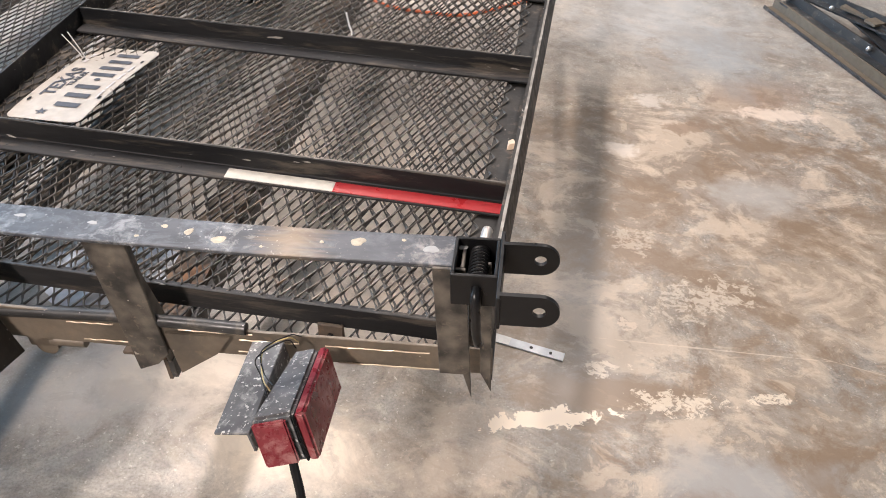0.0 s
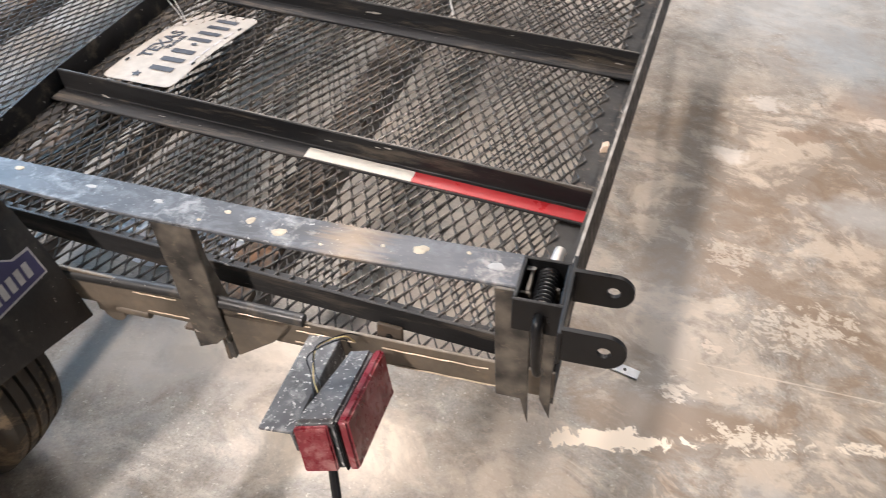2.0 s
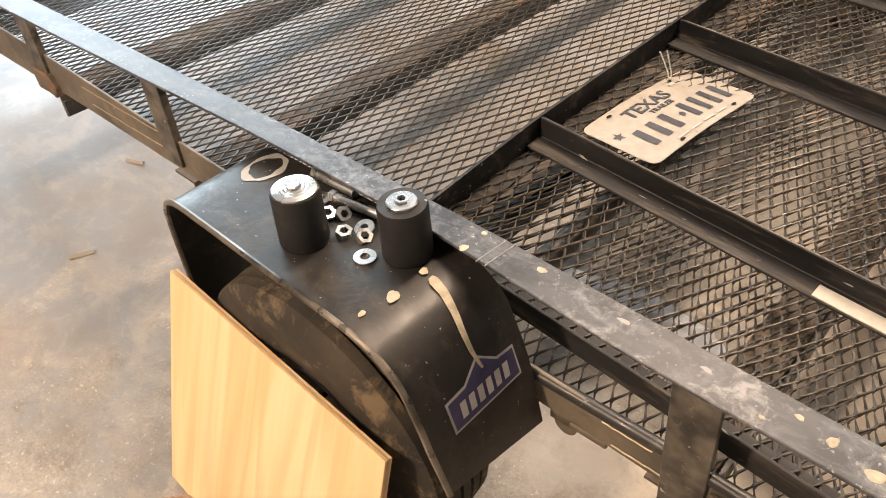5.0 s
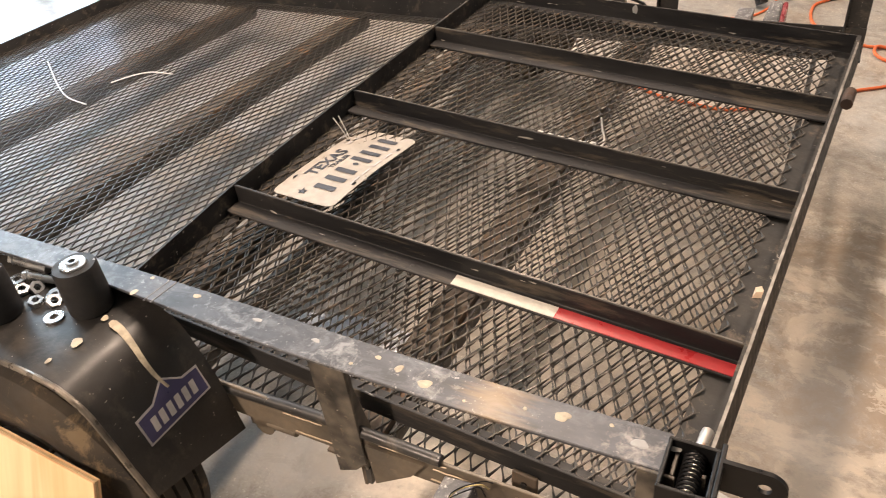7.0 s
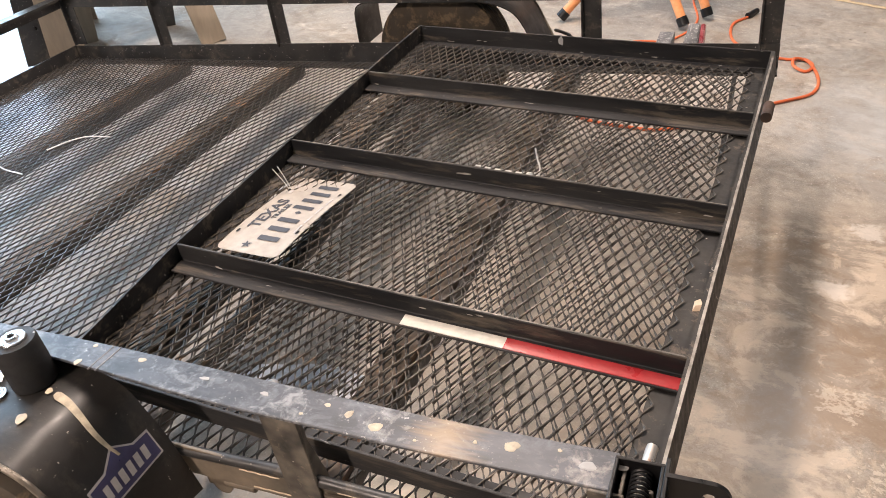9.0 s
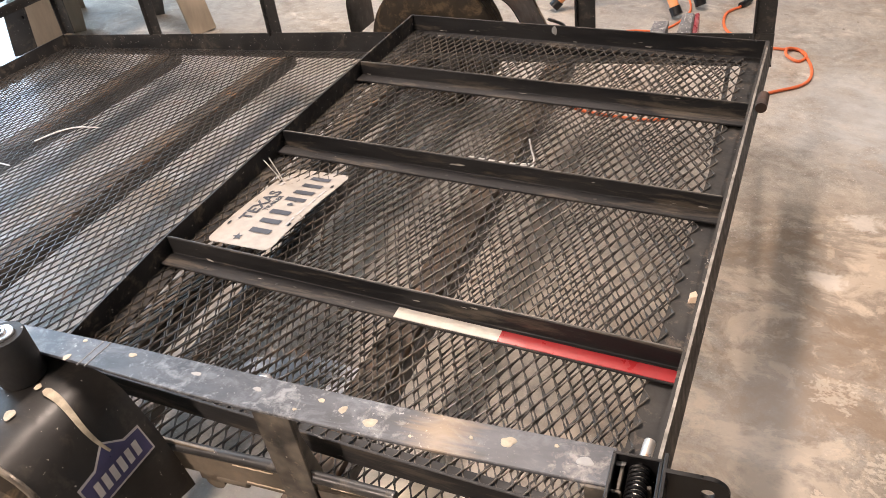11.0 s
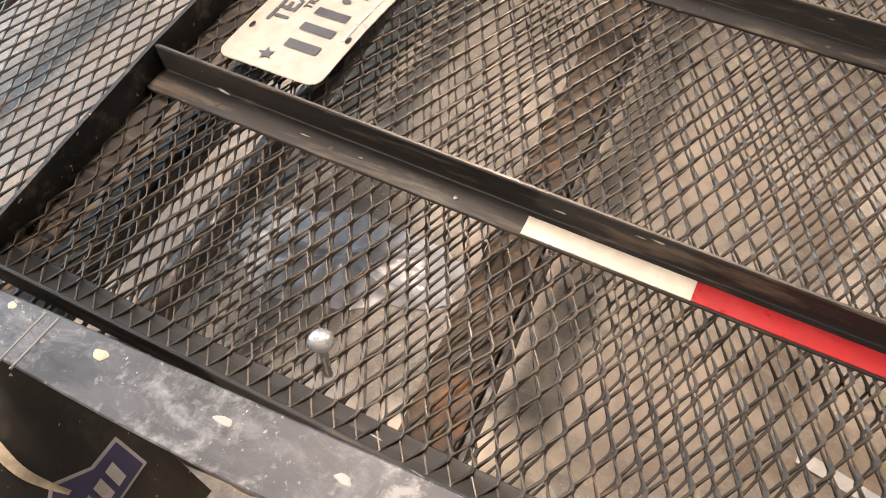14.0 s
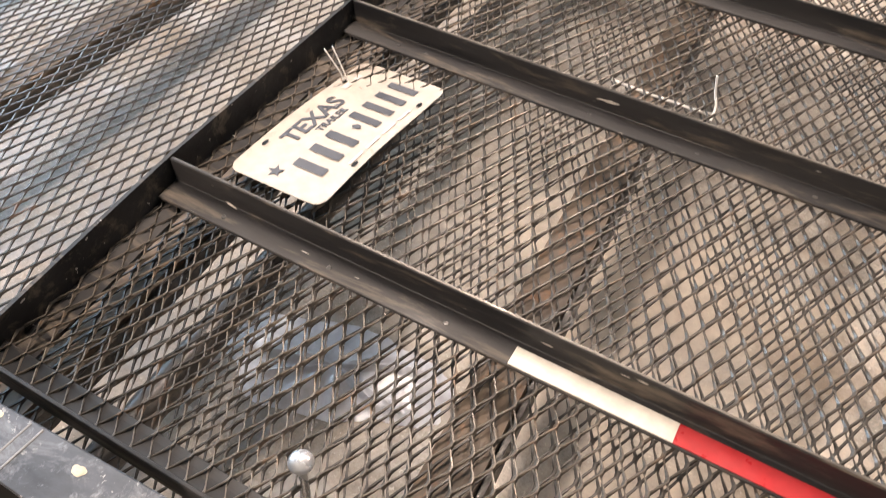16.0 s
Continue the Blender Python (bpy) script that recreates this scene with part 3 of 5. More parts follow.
expanded("bed_mesh", -LEN + 0.012, -0.01, Y0 + 0.012, Y1 - 0.012, LOW + 0.009, BED_MESH, trailer, "brown-black expanded steel mesh", wide=0.0025, high=0.0026, seed=2, rise=0.0008, tilt=0.0006)
# mesh and crossmembers follow the near side up
for ob in trailer.children:
    if ob.name.split(".")[0] in ("bed_mesh", "crossmember"):
        for me in [ob.data] + [c.data for c in ob.children]:
            co = np.empty(len(me.vertices) * 3)
            me.vertices.foreach_get("co", co)
            co = co.reshape(-1, 3)
            co[:, 2] += np.interp(-co[:, 0], (0.5, 1.45, 1.74, LEN), (0.002, 0.028, 0.034, 0.04)) * np.clip((Y1 - co[:, 1]) / (Y1 - Y0), 0, 1)
            me.vertices.foreach_set("co", co.ravel())

# ---- the ramp gate ----
# bare steel; the pale tone also paints in the edge's reflection
BARE_GLINT = worn("bare_glint_edge", (0.2, 0.185, 0.165), (0.45, 0.42, 0.38), 0.45, 0.6, 40, 90)
GATE = pose(0.78, 1.49, 0.372, 0, -1.7, 0)
gate = thing("ramp_gate", GATE, "black steel ramp gate with mesh, folded flat inside the trailer", "gate")
GX0, GX1, GY0, GY1 = -0.962, -0.004, 0.035, 1.572
A = 0.04
for y in (0.376, 0.81, 1.213):
    bm = bmesh.new()
    o = [(y - A, -A), (y, -A), (y, 0), (y - T, 0), (y - T, -A + T), (y - A, -A + T)]
    extrude(bm, o, GX1 - GX0 - 0.012, Matrix(((0, 0, 1, GX0 + 0.006), (1, 0, 0, 0), (0, 1, 0, 0), (0, 0, 0, 1))))
    soften(bm, 0.001)
    part("rib", bm, RIB, gate)
RUBBED = worn("rubbed_rib_edge", (0.02, 0.02, 0.02), (0.2, 0.18, 0.155), 0.45, 0.3, 16, 90, stretch=(0.3, 1, 1))
for y in (0.376, 0.81, 1.213):
    bm = bmesh.new()
    box(bm, GX0 + 0.012, GX1 - 0.012, y - 0.0036, y - 0.0008, 0.0002, 0.0007)
    part("worn_edge", bm, RUBBED, gate, "rubbed edge of the rib")
for y, s in ((GY0, 1), (GY1, -1)):
    bm = bmesh.new()
    D = 0.036 if s > 0 else A + 0.011
    o = [(y, 0), (y, -D), (y + s * A, -D), (y + s * A, -D + T), (y + s * T, -D + T), (y + s * T, 0)]
    extrude(bm, o, GX1 - GX0, Matrix(((0, 0, 1, GX0), (1, 0, 0, 0), (0, 1, 0, 0), (0, 0, 0, 1))))
    soften(bm, 0.001)
    part("side_angle", bm, RIB, gate)
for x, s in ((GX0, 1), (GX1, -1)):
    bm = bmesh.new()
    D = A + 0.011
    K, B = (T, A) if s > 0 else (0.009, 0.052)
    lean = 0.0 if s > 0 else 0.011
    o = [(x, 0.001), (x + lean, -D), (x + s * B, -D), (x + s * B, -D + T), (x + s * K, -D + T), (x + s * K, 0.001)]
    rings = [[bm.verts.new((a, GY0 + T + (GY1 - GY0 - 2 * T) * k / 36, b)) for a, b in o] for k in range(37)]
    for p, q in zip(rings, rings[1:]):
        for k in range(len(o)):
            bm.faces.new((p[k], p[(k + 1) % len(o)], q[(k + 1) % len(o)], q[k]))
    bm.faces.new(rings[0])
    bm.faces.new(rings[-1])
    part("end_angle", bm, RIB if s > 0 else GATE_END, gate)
expanded("gate_mesh", GX0 + 0.004, GX1 - 0.034, GY0 + 0.0075, GY1 - 0.006, -A - 0.004, MESH, gate, "brown-black expanded steel mesh", wide=0.0018, high=0.0029, seed=3)

# thin strip on the rear edge: bare steel with its glint painted pale
bm = bmesh.new()
for k in range(40):
    y = 0.06 + (GY1 - 0.11) * k / 40
    box(bm, GX1 - 0.004 + 0.0003 * math.sin(k * 1.7), GX1 + 0.0006, y, y + (GY1 - 0.11) / 40, 0.0012, 0.0019)
part("worn_edge", bm, BARE_GLINT, gate, "bare scraped steel edge with a painted glint")

# ---- fittings of the trailer ----
RUBBER = worn("tyre_rubber", (0.024, 0.021, 0.018), (0.075, 0.058, 0.04), 0.8, 0, 9, 60, None, 60, 0.7, (0.2, 0.145, 0.085), 0.52, 0.5)
CHROME = plain("zinc_steel", (0.62, 0.64, 0.66), 0.3, 0.9, 120, 0.05)
GLOSS_BLACK = worn("new_black_steel", (0.006, 0.006, 0.0065), (0.012, 0.012, 0.013), 0.38, 0, 8, 120, bump=0.1)
GLOSS_BLACK.node_tree.nodes["Principled BSDF"].inputs["Specular IOR Level"].default_value = 0.3
PALE = plain("pale_smear", (0.38, 0.38, 0.375), 0.6, 0, 120, 0.3)
CREAM = worn("dried_cream_paint", (0.38, 0.33, 0.25), (0.56, 0.49, 0.37), 0.6, 0, 90, 300)
WHITE = plain("white_plastic", (0.82, 0.82, 0.8), 0.4)
FENDER = worn("fender_black_paint", (0.013, 0.0125, 0.0125), (0.032, 0.029, 0.026), 0.47, 0, 9, 110, (0.36, 0.33, 0.29), 190, 0.735, (0.05, 0.043, 0.036), 0.54, 0.4)
FENDER.node_tree.nodes["Principled BSDF"].inputs["Coat Weight"].default_value = 0.22
FENDER.node_tree.nodes["Principled BSDF"].inputs["Coat Roughness"].default_value = 0.3
FENDER.node_tree.nodes["Principled BSDF"].inputs["Specular IOR Level"].default_value = 0.35
SPECKLED = worn("speckled_housing", (0.07, 0.07, 0.074), (0.17, 0.17, 0.175), 0.6, 0, 26, 120, (0.5, 0.49, 0.47), 190, 0.64, (0.3, 0.3, 0.29), 0.52, 0.3)
RED_LENS = worn("red_lens", (0.16, 0.012, 0.02), (0.26, 0.03, 0.042), 0.3, 0, 16, 150, (0.6, 0.48, 0.46), 110, 0.7, (0.4, 0.2, 0.19), 0.5, 0.1)
YELLOW = plain("yellow_wire", (0.55, 0.44, 0.2), 0.5)
BROWN = worn("rusted_pin", (0.03, 0.02, 0.016), (0.08, 0.045, 0.03), 0.6, 0.2, 20, 90)
ROD = worn("rubbed_rod", (0.45, 0.42, 0.38), (0.6, 0.58, 0.55), 0.35, 0.6, 30, 90, None, 60, 0.7, (0.35, 0.16, 0.06), 0.6)


LIP = worn("rubbed_lip", (0.05, 0.045, 0.04), (0.32, 0.28, 0.23), 0.35, 0.5, 14, 90)


def slant(x, y):
    """The near fender narrows a little towards the front."""
    return y + 0.015 * min(1.0, max(0.0, (-x - 0.75) / 0.4)) if y < 0 else y


def fender_at(y0, y1, lip, front=-0.27, pull=0.0):
    """A bent plate: front drop, flat top and a rear apron, with a rolled outer lip."""
    top = [(-1.165, front), (-1.165, -0.105), (-1.16, -0.072), (-1.147, -0.055), (-1.12, -0.048), (-1.06, -0.047), (-0.95, -0.048), (-0.82, -0.048), (-0.775, -0.052), (-0.735, -0.064), (-0.703, -0.088), (-0.683, -0.125), (-0.668, -0.165), (-0.655, -0.2), (-0.644, -0.232)]
    top = [(x + pull * max(0.0, (x + 0.95) / 0.3), z) for x, z in top]
    pts = [(p.x, p.y) for p in curve_pts([(x, z, 0) for x, z in top], 3)]
    bm = bmesh.new()
    t = 0.0035
    inner = []
    for i, (x, z) in enumerate(pts):
        a, b = Vector(pts[max(i - 1, 0)]), Vector(pts[min(i + 1, len(pts) - 1)])
        d = (b - a).normalized()
        inner.append((x + d.y * t, z - d.x * t))
    rings = []
    for y in (y0, y0 + 0.004, y1 - 0.004, y1):
        rings.append(([bm.verts.new((x, slant(x, y), z)) for x, z in pts], [bm.verts.new((x, slant(x, y), z)) for x, z in inner]))
    n = len(pts)
    for (oa, ia), (ob_, ib) in zip(rings, rings[1:]):
        for i in range(n - 1):
            bm.faces.new((oa[i], oa[i + 1], ob_[i + 1], ob_[i]))
            bm.faces.new((ia[i], ib[i], ib[i + 1], ia[i + 1]))
        for i in (0, n - 1):
            bm.faces.new((oa[i], ob_[i], ib[i], ia[i]))
    for o, i_ in (rings[0], rings[-1]):
        for i in range(n - 1):
            bm.faces.new((o[i], i_[i], i_[i + 1], o[i + 1]))
    fender = part("fender", bm, FENDER, trailer, "glossy black steel fender with scuffs", True)
    bm = bmesh.new()
    tube(bm, [(x, slant(x, lip), z + 0.001) for x, z in pts], 0.0042, 8)
    part("rolled_lip", bm, LIP, fender, "rubbed rolled steel edge", True)
    return fender


on_fender = [fender_at(-0.125, 0.049, -0.123)]
fender = on_fender[0]
fender_at(Y1 + 0.001, 1.865, 1.863, -0.2, 0.085)


RIM = worn("rim_paint", (0.26, 0.26, 0.255), (0.4, 0.4, 0.39), 0.4, 0.3, 10, 90, None, 60, 0.7, (0.25, 0.2, 0.15), 0.58)


def wheel(x, y, s):
    """Tyre with four ribs in the tread, rim and hub; s is the outward way along y."""
    at = TRAILER @ Vector((x, y, 0))
    R, h = 0.218, 0.058
    c = TRAILER.inverted() @ pose(at.x, at.y, R, 0, 0, 3.94)
    prof = [(0.088, h * 0.6), (0.1, h * 0.8), (0.13, h * 0.97), (0.165, h), (0.194, h * 0.95), (0.208, h * 0.84)]
    for k in range(5):
        a, b = 0.8 - k * 0.33, 0.8 - k * 0.33 - 0.24
        prof += [(R - 0.006 * abs(a), h * a), (R - 0.006 * abs(b), h * b)]
        if k < 4:
            prof += [(R - 0.011, h * (b - 0.015)), (R - 0.011, h * (b - 0.075))]
    prof += [(r, -yy) for r, yy in prof[5::-1]]
    bm = bmesh.new()
    lathe(bm, prof + [prof[0]], 56, c)
    w = part("wheel", bm, RUBBER, trailer, "dusty rubber tyre with ribbed tread", True)
    bm = bmesh.new()
    lathe(bm, [(0.1, s * h * 0.78), (0.096, s * h * 0.84), (0.09, s * h * 0.76), (0.084, s * h * 0.45), (0.05, s * h * 0.05), (0.03, s * h * 0.2), (0.001, s * h * 0.2)], 36, c)
    part("rim", bm, RIM, w, "grey painted steel rim", True)
    bm = bmesh.new()
    lathe(bm, [(0.03, 0), (0.03, s * 0.04), (0.022, s * 0.05), (0.001, s * 0.05)], 20, c)
    part("hub", bm, CHROME, w, "", True)
    for k in range(5):
        bm = bmesh.new()
        a = k * math.tau / 5
        cyl(bm, 0.008, 0.014, c @ pose(0.062 * math.cos(a), s * 0.012, 0.062 * math.sin(a), 90, 0, 0), 6)
        part("lug_nut", bm, CHROME, w)


wheel(-0.862, -0.078, -1)
wheel(-0.885, 1.79, 1)
bm = bmesh.new()
cyl(bm, 0.022, 1.78, pose(-0.83, 0.87, -0.27, 90, 0, 0), 16)
part("axle", bm, BLACK, trailer, "", True)


bm = bmesh.new()
tube(bm, curve_pts([(-0.555, 1.86, -0.195), (-0.52, 1.8, -0.18), (-0.485, 1.76, -0.178), (-0.468, 1.72, -0.19), (-0.468, 1.692, -0.21)], 6), 0.005, 8)
part("cable", bm, GLOSS_BLACK, trailer, "short black cable by the fender", True)


# sticker on the fender apron: a blue house shape with pale bars in place of its lettering
def apron(y, z):
    """A point just off the apron's face."""
    prof = [(-0.703, -0.088), (-0.683, -0.125), (-0.668, -0.165), (-0.655, -0.2), (-0.644, -0.232)]
    for (xa, za), (xb, zb) in zip(prof, prof[1:]):
        if zb <= z:
            break
    return xa + (z - za) / (zb - za) * (xb - xa), y, z


STICKER = plain("sticker_blue", (0.06, 0.056, 0.135), 0.4)
SILVER = plain("sticker_silver", (0.52, 0.5, 0.5), 0.4)


def decal(name, outline, lift, material, parent, label=""):
    bm = bmesh.new()
    c, s = 0.98 * math.cos(radians(-1)), 0.98 * math.sin(radians(-1))
    vs = []
    for u, v in outline:
        x, y, z = apron(-0.027 + u * c - v * s, -0.147 + u * s + v * c)
        vs.append(bm.verts.new((x + lift * 0.94, y, z + lift * 0.3)))
    bmesh.ops.triangulate(bm, faces=[bm.faces.new(vs)])
    return part(name, bm, material, parent, label)


def house(g):
    return [(-0.056 - g, -0.022 - g), (0.056 + g, -0.022 - g), (0.056 + g, 0.012 + g), (0.03, 0.014 + g), (0.004, 0.032 + g), (-0.026, 0.014 + g), (-0.056 - g, 0.012 + g)]


sticker = decal("sticker", house(0.003), 0.0012, SILVER, trailer, "blue house-shaped sticker with pale lettering bars")
decal("sticker_field", house(0.0), 0.002, STICKER, sticker)
for k in range(6):
    u = -0.043 + k * 0.0148
    decal("letter_bar", [(u, -0.0145), (u + 0.0095, -0.0145), (u + 0.0115, 0.0045), (u + 0.002, 0.0045)], 0.0027, SILVER, sticker)


# paint spots: flat drops with a wavy rim
def drop(pts_of, r, material, parent, name="paint_drop", seed=0, n=18, wob=0.25):
    rng = random.Random(seed)
    ph = [rng.uniform(0, 6.28) for _ in range(3)]
    bm = bmesh.new()
    ring, low = [], []
    for k in range(n):
        a = k * math.tau / n
        q = r * (1 + wob * (math.sin(2 * a + ph[0]) * 0.5 + math.sin(3 * a + ph[1]) * 0.35 + math.sin(5 * a + ph[2]) * 0.25))
        ring.append(bm.verts.new(pts_of(0.75 * q * math.cos(a), 0.75 * q * math.sin(a), 0.0006)))
        low.append(bm.verts.new(pts_of(q * math.cos(a), q * math.sin(a), 0.0002)))
    for k in range(n):
        bm.faces.new((low[k], low[(k + 1) % n], ring[(k + 1) % n], ring[k]))
    bm.faces.new(ring)
    return part(name, bm, material, parent)


for i, (x, y, r, sx) in enumerate(((-0.344, 0.027, 0.0065, 1), (-0.306, 0.018, 0.0085, 1.1), (-0.15, 0.03, 0.0085, 1.2), (-0.068, 0.024, 0.008, 1.2), (-0.4, 0.012, 0.003, 1), (-0.375, 0.033, 0.0035, 1.6), (-0.742, 0.009, 0.0065, 1), (-0.74, 0.042, 0.004, 1), (-0.655, 0.036, 0.0055, 1.2), (-0.10, 0.037, 0.003, 1), (-0.19, 0.026, 0.003, 1), (-0.255, 0.012, 0.0025, 1), (-0.46, 0.028, 0.004, 1.8), (-0.55, 0.03, 0.004, 2.0), (-0.035, 0.032, 0.007, 1.2))):
    drop(lambda u, v, w: Vector((x + u * sx, y + v, -0.004 + w)) + sag(x), r * 0.82, CREAM if i not in (3, 12, 13, 14) else PALE, trailer, seed=i)

# weld seam across the rail
SEAM = plain("ground_seam", (0.2, 0.21, 0.22), 0.5, 0.2)
for x0 in (-0.718, -0.706):
    bm = bmesh.new()
    tube(bm, [Vector((x0 + 0.0012 * k, 0.002 + 0.0115 * k, -0.0035)) + sag(-0.7) - Vector((0, 0, 0.0008)) for k in range(5)], 0.0012, 6)
    part("weld_seam", bm, SEAM, trailer)
# a long drip of cream paint over the fender's shoulder, and spots on its top
drip = [(-0.782, -0.008, -0.0485), (-0.755, -0.013, -0.0565), (-0.728, -0.02, -0.0675), (-0.703, -0.026, -0.0875), (-0.690, -0.024, -0.111), (-0.681, -0.02, -0.129)]
bm = bmesh.new()
line = curve_pts(drip, 5)
rings = []
for k, p in enumerate(line):
    w = 0.0068 * (1 - 0.72 * k / (len(line) - 1)) * (0.5 if k == 0 else 1)
    rings.append([bm.verts.new((p.x + 0.0012, p.y - w, p.z + 0.0008)), bm.verts.new((p.x + 0.0016, p.y, p.z + 0.0014)), bm.verts.new((p.x + 0.0012, p.y + w, p.z + 0.0008))])
for a, b in zip(rings, rings[1:]):
    bm.faces.new((a[0], a[1], b[1], b[0]))
    bm.faces.new((a[1], a[2], b[2], b[1]))
on_fender.append(part("paint_drip", bm, CREAM, trailer, "long dried drip of cream paint", True))
for i, (x, y, r) in enumerate(((-0.792, -0.056, 0.0075), (-0.793, -0.006, 0.005), (-0.8, -0.095, 0.004))):
    on_fender.append(drop(lambda u, v, w: (x + u, y + v * 1.2, -0.0475 + w), r, CREAM, trailer, seed=40 + i))

# a ring of pale paint on the fender's front shoulder
def shoulder(x):
    prof = [(-1.165, -0.105), (-1.16, -0.072), (-1.147, -0.055), (-1.12, -0.048), (-1.06, -0.047), (-0.95, -0.048)]
    for (xa, za), (xb, zb) in zip(prof, prof[1:]):
        if x <= xb:
            return za + (x - xa) / (xb - xa) * (zb - za) + 0.0012
    return -0.0468


bm = bmesh.new()
for k in range(40):
    a, b = k * math.tau / 40, (k + 1) * math.tau / 40
    w = [0.0042 + 0.0016 * math.sin(3 * c + 1) + 0.001 * math.sin(7 * c) for c in (a, b)]
    pts = [(-1.096 + 0.85 * r * math.cos(c), 0.012 + 1.1 * r * math.sin(c)) for c, r in ((a, 0.027 - w[0]), (b, 0.027 - w[1]), (b, 0.027 + w[1]), (a, 0.027 + w[0]))]
    bm.faces.new([bm.verts.new((x, y, shoulder(x))) for x, y in pts])
bmesh.ops.remove_doubles(bm, verts=bm.verts, dist=0.0001)
part("paint_ring", bm, plain("ring_paint", (0.5, 0.5, 0.49), 0.6, 0, 60, 0.3, 0.5), fender, "ring of pale paint")

# the fender is welded on a little high and rearward, its apron less so and cut lower on the inside
FENDER_TOP = TRAILER @ Matrix.Translation((0.021, -0.006, 0.024))
for ob in (*on_fender, *fender.children, sticker, *sticker.children):
    for v in ob.data.vertices:
        if ob in (fender, *fender.children) and v.co.x > -0.8 and v.co.z < -0.17:
            v.co.z += (-0.17 - v.co.z) / 0.062 * (0.012 - 0.048 * (v.co.y + 0.125) / 0.174)
        v.co += Vector((np.interp(v.co.x, (-0.76, -0.69), (0.021, 0.002)), -0.006, 0.024))

# rear post: a channel with its lower corners cut to points
bm = bmesh.new()
extrude(bm, [(-0.064, -0.006), (-0.028, -0.006), (-0.022, -0.215), (-0.032, -0.172), (-0.06, -0.172)], 0.004, Matrix(((1, 0, 0, 0), (0, 0, 1, -0.004), (0, 1, 0, 0), (0, 0, 0, 1))))
box(bm, -0.034, -0.03, 0.0, 0.042, -0.172, -0.006)
box(bm, -0.03, -0.012, 0.044, 0.048, -0.172, -0.006)
extrude(bm, [(-0.014, -0.006), (-0.001, -0.006), (0.001, -0.214), (-0.012, -0.182)], 0.004, Matrix(((1, 0, 0, 0), (0, 0, 1, 0.008), (0, 1, 0, 0), (0, 0, 0, 1))))
soften(bm, 0.0008)
part("post", bm, POST, trailer, "steel corner post with pointed lower ends")

# spring latch on the post
latch = thing("spring_latch", TRAILER @ Matrix.Translation((0.001, 0.007, -0.011)), "black steel spring latch bracket with drilled ears on the corner post", "latch")
bm = bmesh.new()
x0, x1, y0, y1, z0, z1, t = -0.043, 0.006, -0.034, 0.03, -0.024, 0.018, 0.004
for b in ((x0, x1, y0, y0 + t, z0, z1), (x0, x1, y1 - t, y1, z0, z1), (x0, x0 + t, y0 + t, y1 - t, z0, z1), (x1 - t, x1, y0 + t, y1 - t, z0, z1), (x0 + t, x1 - t, y0 + t, y1 - t, z0, z0 + t)):
    box(bm, *b)
soften(bm, 0.0008)
part("latch_box", bm, GLOSS_BLACK, latch)
bm = bmesh.new()
box(bm, x1 + 0.0005, x1 + 0.005, -0.076, 0.03, -0.014, 0.028)
soften(bm, 0.0008)
part("back_plate", bm, GLOSS_BLACK, latch)


def ear(y):
    """A flat ear with a round end and a bolt hole."""
    bm = bmesh.new()
    cx, cz, r, h, n = 0.049, 0.011, 0.02, 0.0066, 24
    outer = [(x1 + 0.004, cz - r), *[(cx + r * math.sin(a), cz - r * math.cos(a)) for a in [math.pi * k / n for k in range(n + 1)]], (x1 + 0.004, cz + r)]
    hole = [(cx + h * math.cos(a), cz + h * math.sin(a)) for a in [math.tau * k / n for k in range(n)]]
    loops = []
    for ring in (outer, hole):
        for yy in (y - 0.0025, y + 0.0025):
            vs = [bm.verts.new((x, yy, z)) for x, z in ring]
            loops.append((vs, [bm.edges.new((vs[i], vs[(i + 1) % len(vs)])) for i in range(len(vs))]))
    for a, b in ((0, 2), (1, 3)):
        bmesh.ops.triangle_fill(bm, use_beauty=True, edges=loops[a][1] + loops[b][1])
    for a, b in ((0, 1), (2, 3)):
        p, q = loops[a][0], loops[b][0]
        for i in range(len(p)):
            bm.faces.new((p[i], p[(i + 1) % len(p)], q[(i + 1) % len(q)], q[i]))
    part("ear", bm, GLOSS_BLACK, latch)


ear(0.006)
ear(-0.072)
bm = bmesh.new()
tube(bm, [(-0.016 + 0.0095 * math.cos(a), 0.024 - 0.048 * a / (9 * math.tau), 0.001 + 0.0095 * math.sin(a)) for a in [k * math.tau / 14 for k in range(9 * 14)]], 0.0017, 6)
part("spring", bm, GLOSS_BLACK, latch, "", True)
bm = bmesh.new()
tube(bm, [(-0.016, -0.03, 0.001), (-0.014, 0.03, 0.001), (-0.012, 0.056, 0.002), (-0.011, 0.062, 0.002)], 0.0062, 12)
part("latch_pin", bm, ROD, latch, "bare steel pin with a rusted tip", True)
bm = bmesh.new()
tube(bm, curve_pts([(-0.016, -0.03, 0.0), (-0.016, -0.042, -0.004), (-0.015, -0.046, -0.02), (-0.015, -0.044, -0.05), (-0.013, -0.041, -0.072), (-0.012, -0.036, -0.078)], 5), 0.0055, 10)
part("latch_handle", bm, GLOSS_BLACK, latch, "", True)

# tail light hanging by its wires below the bed side
LIGHT = pose(0.569, 1.307, 0.345, -19.1, -17.1, 12.4)


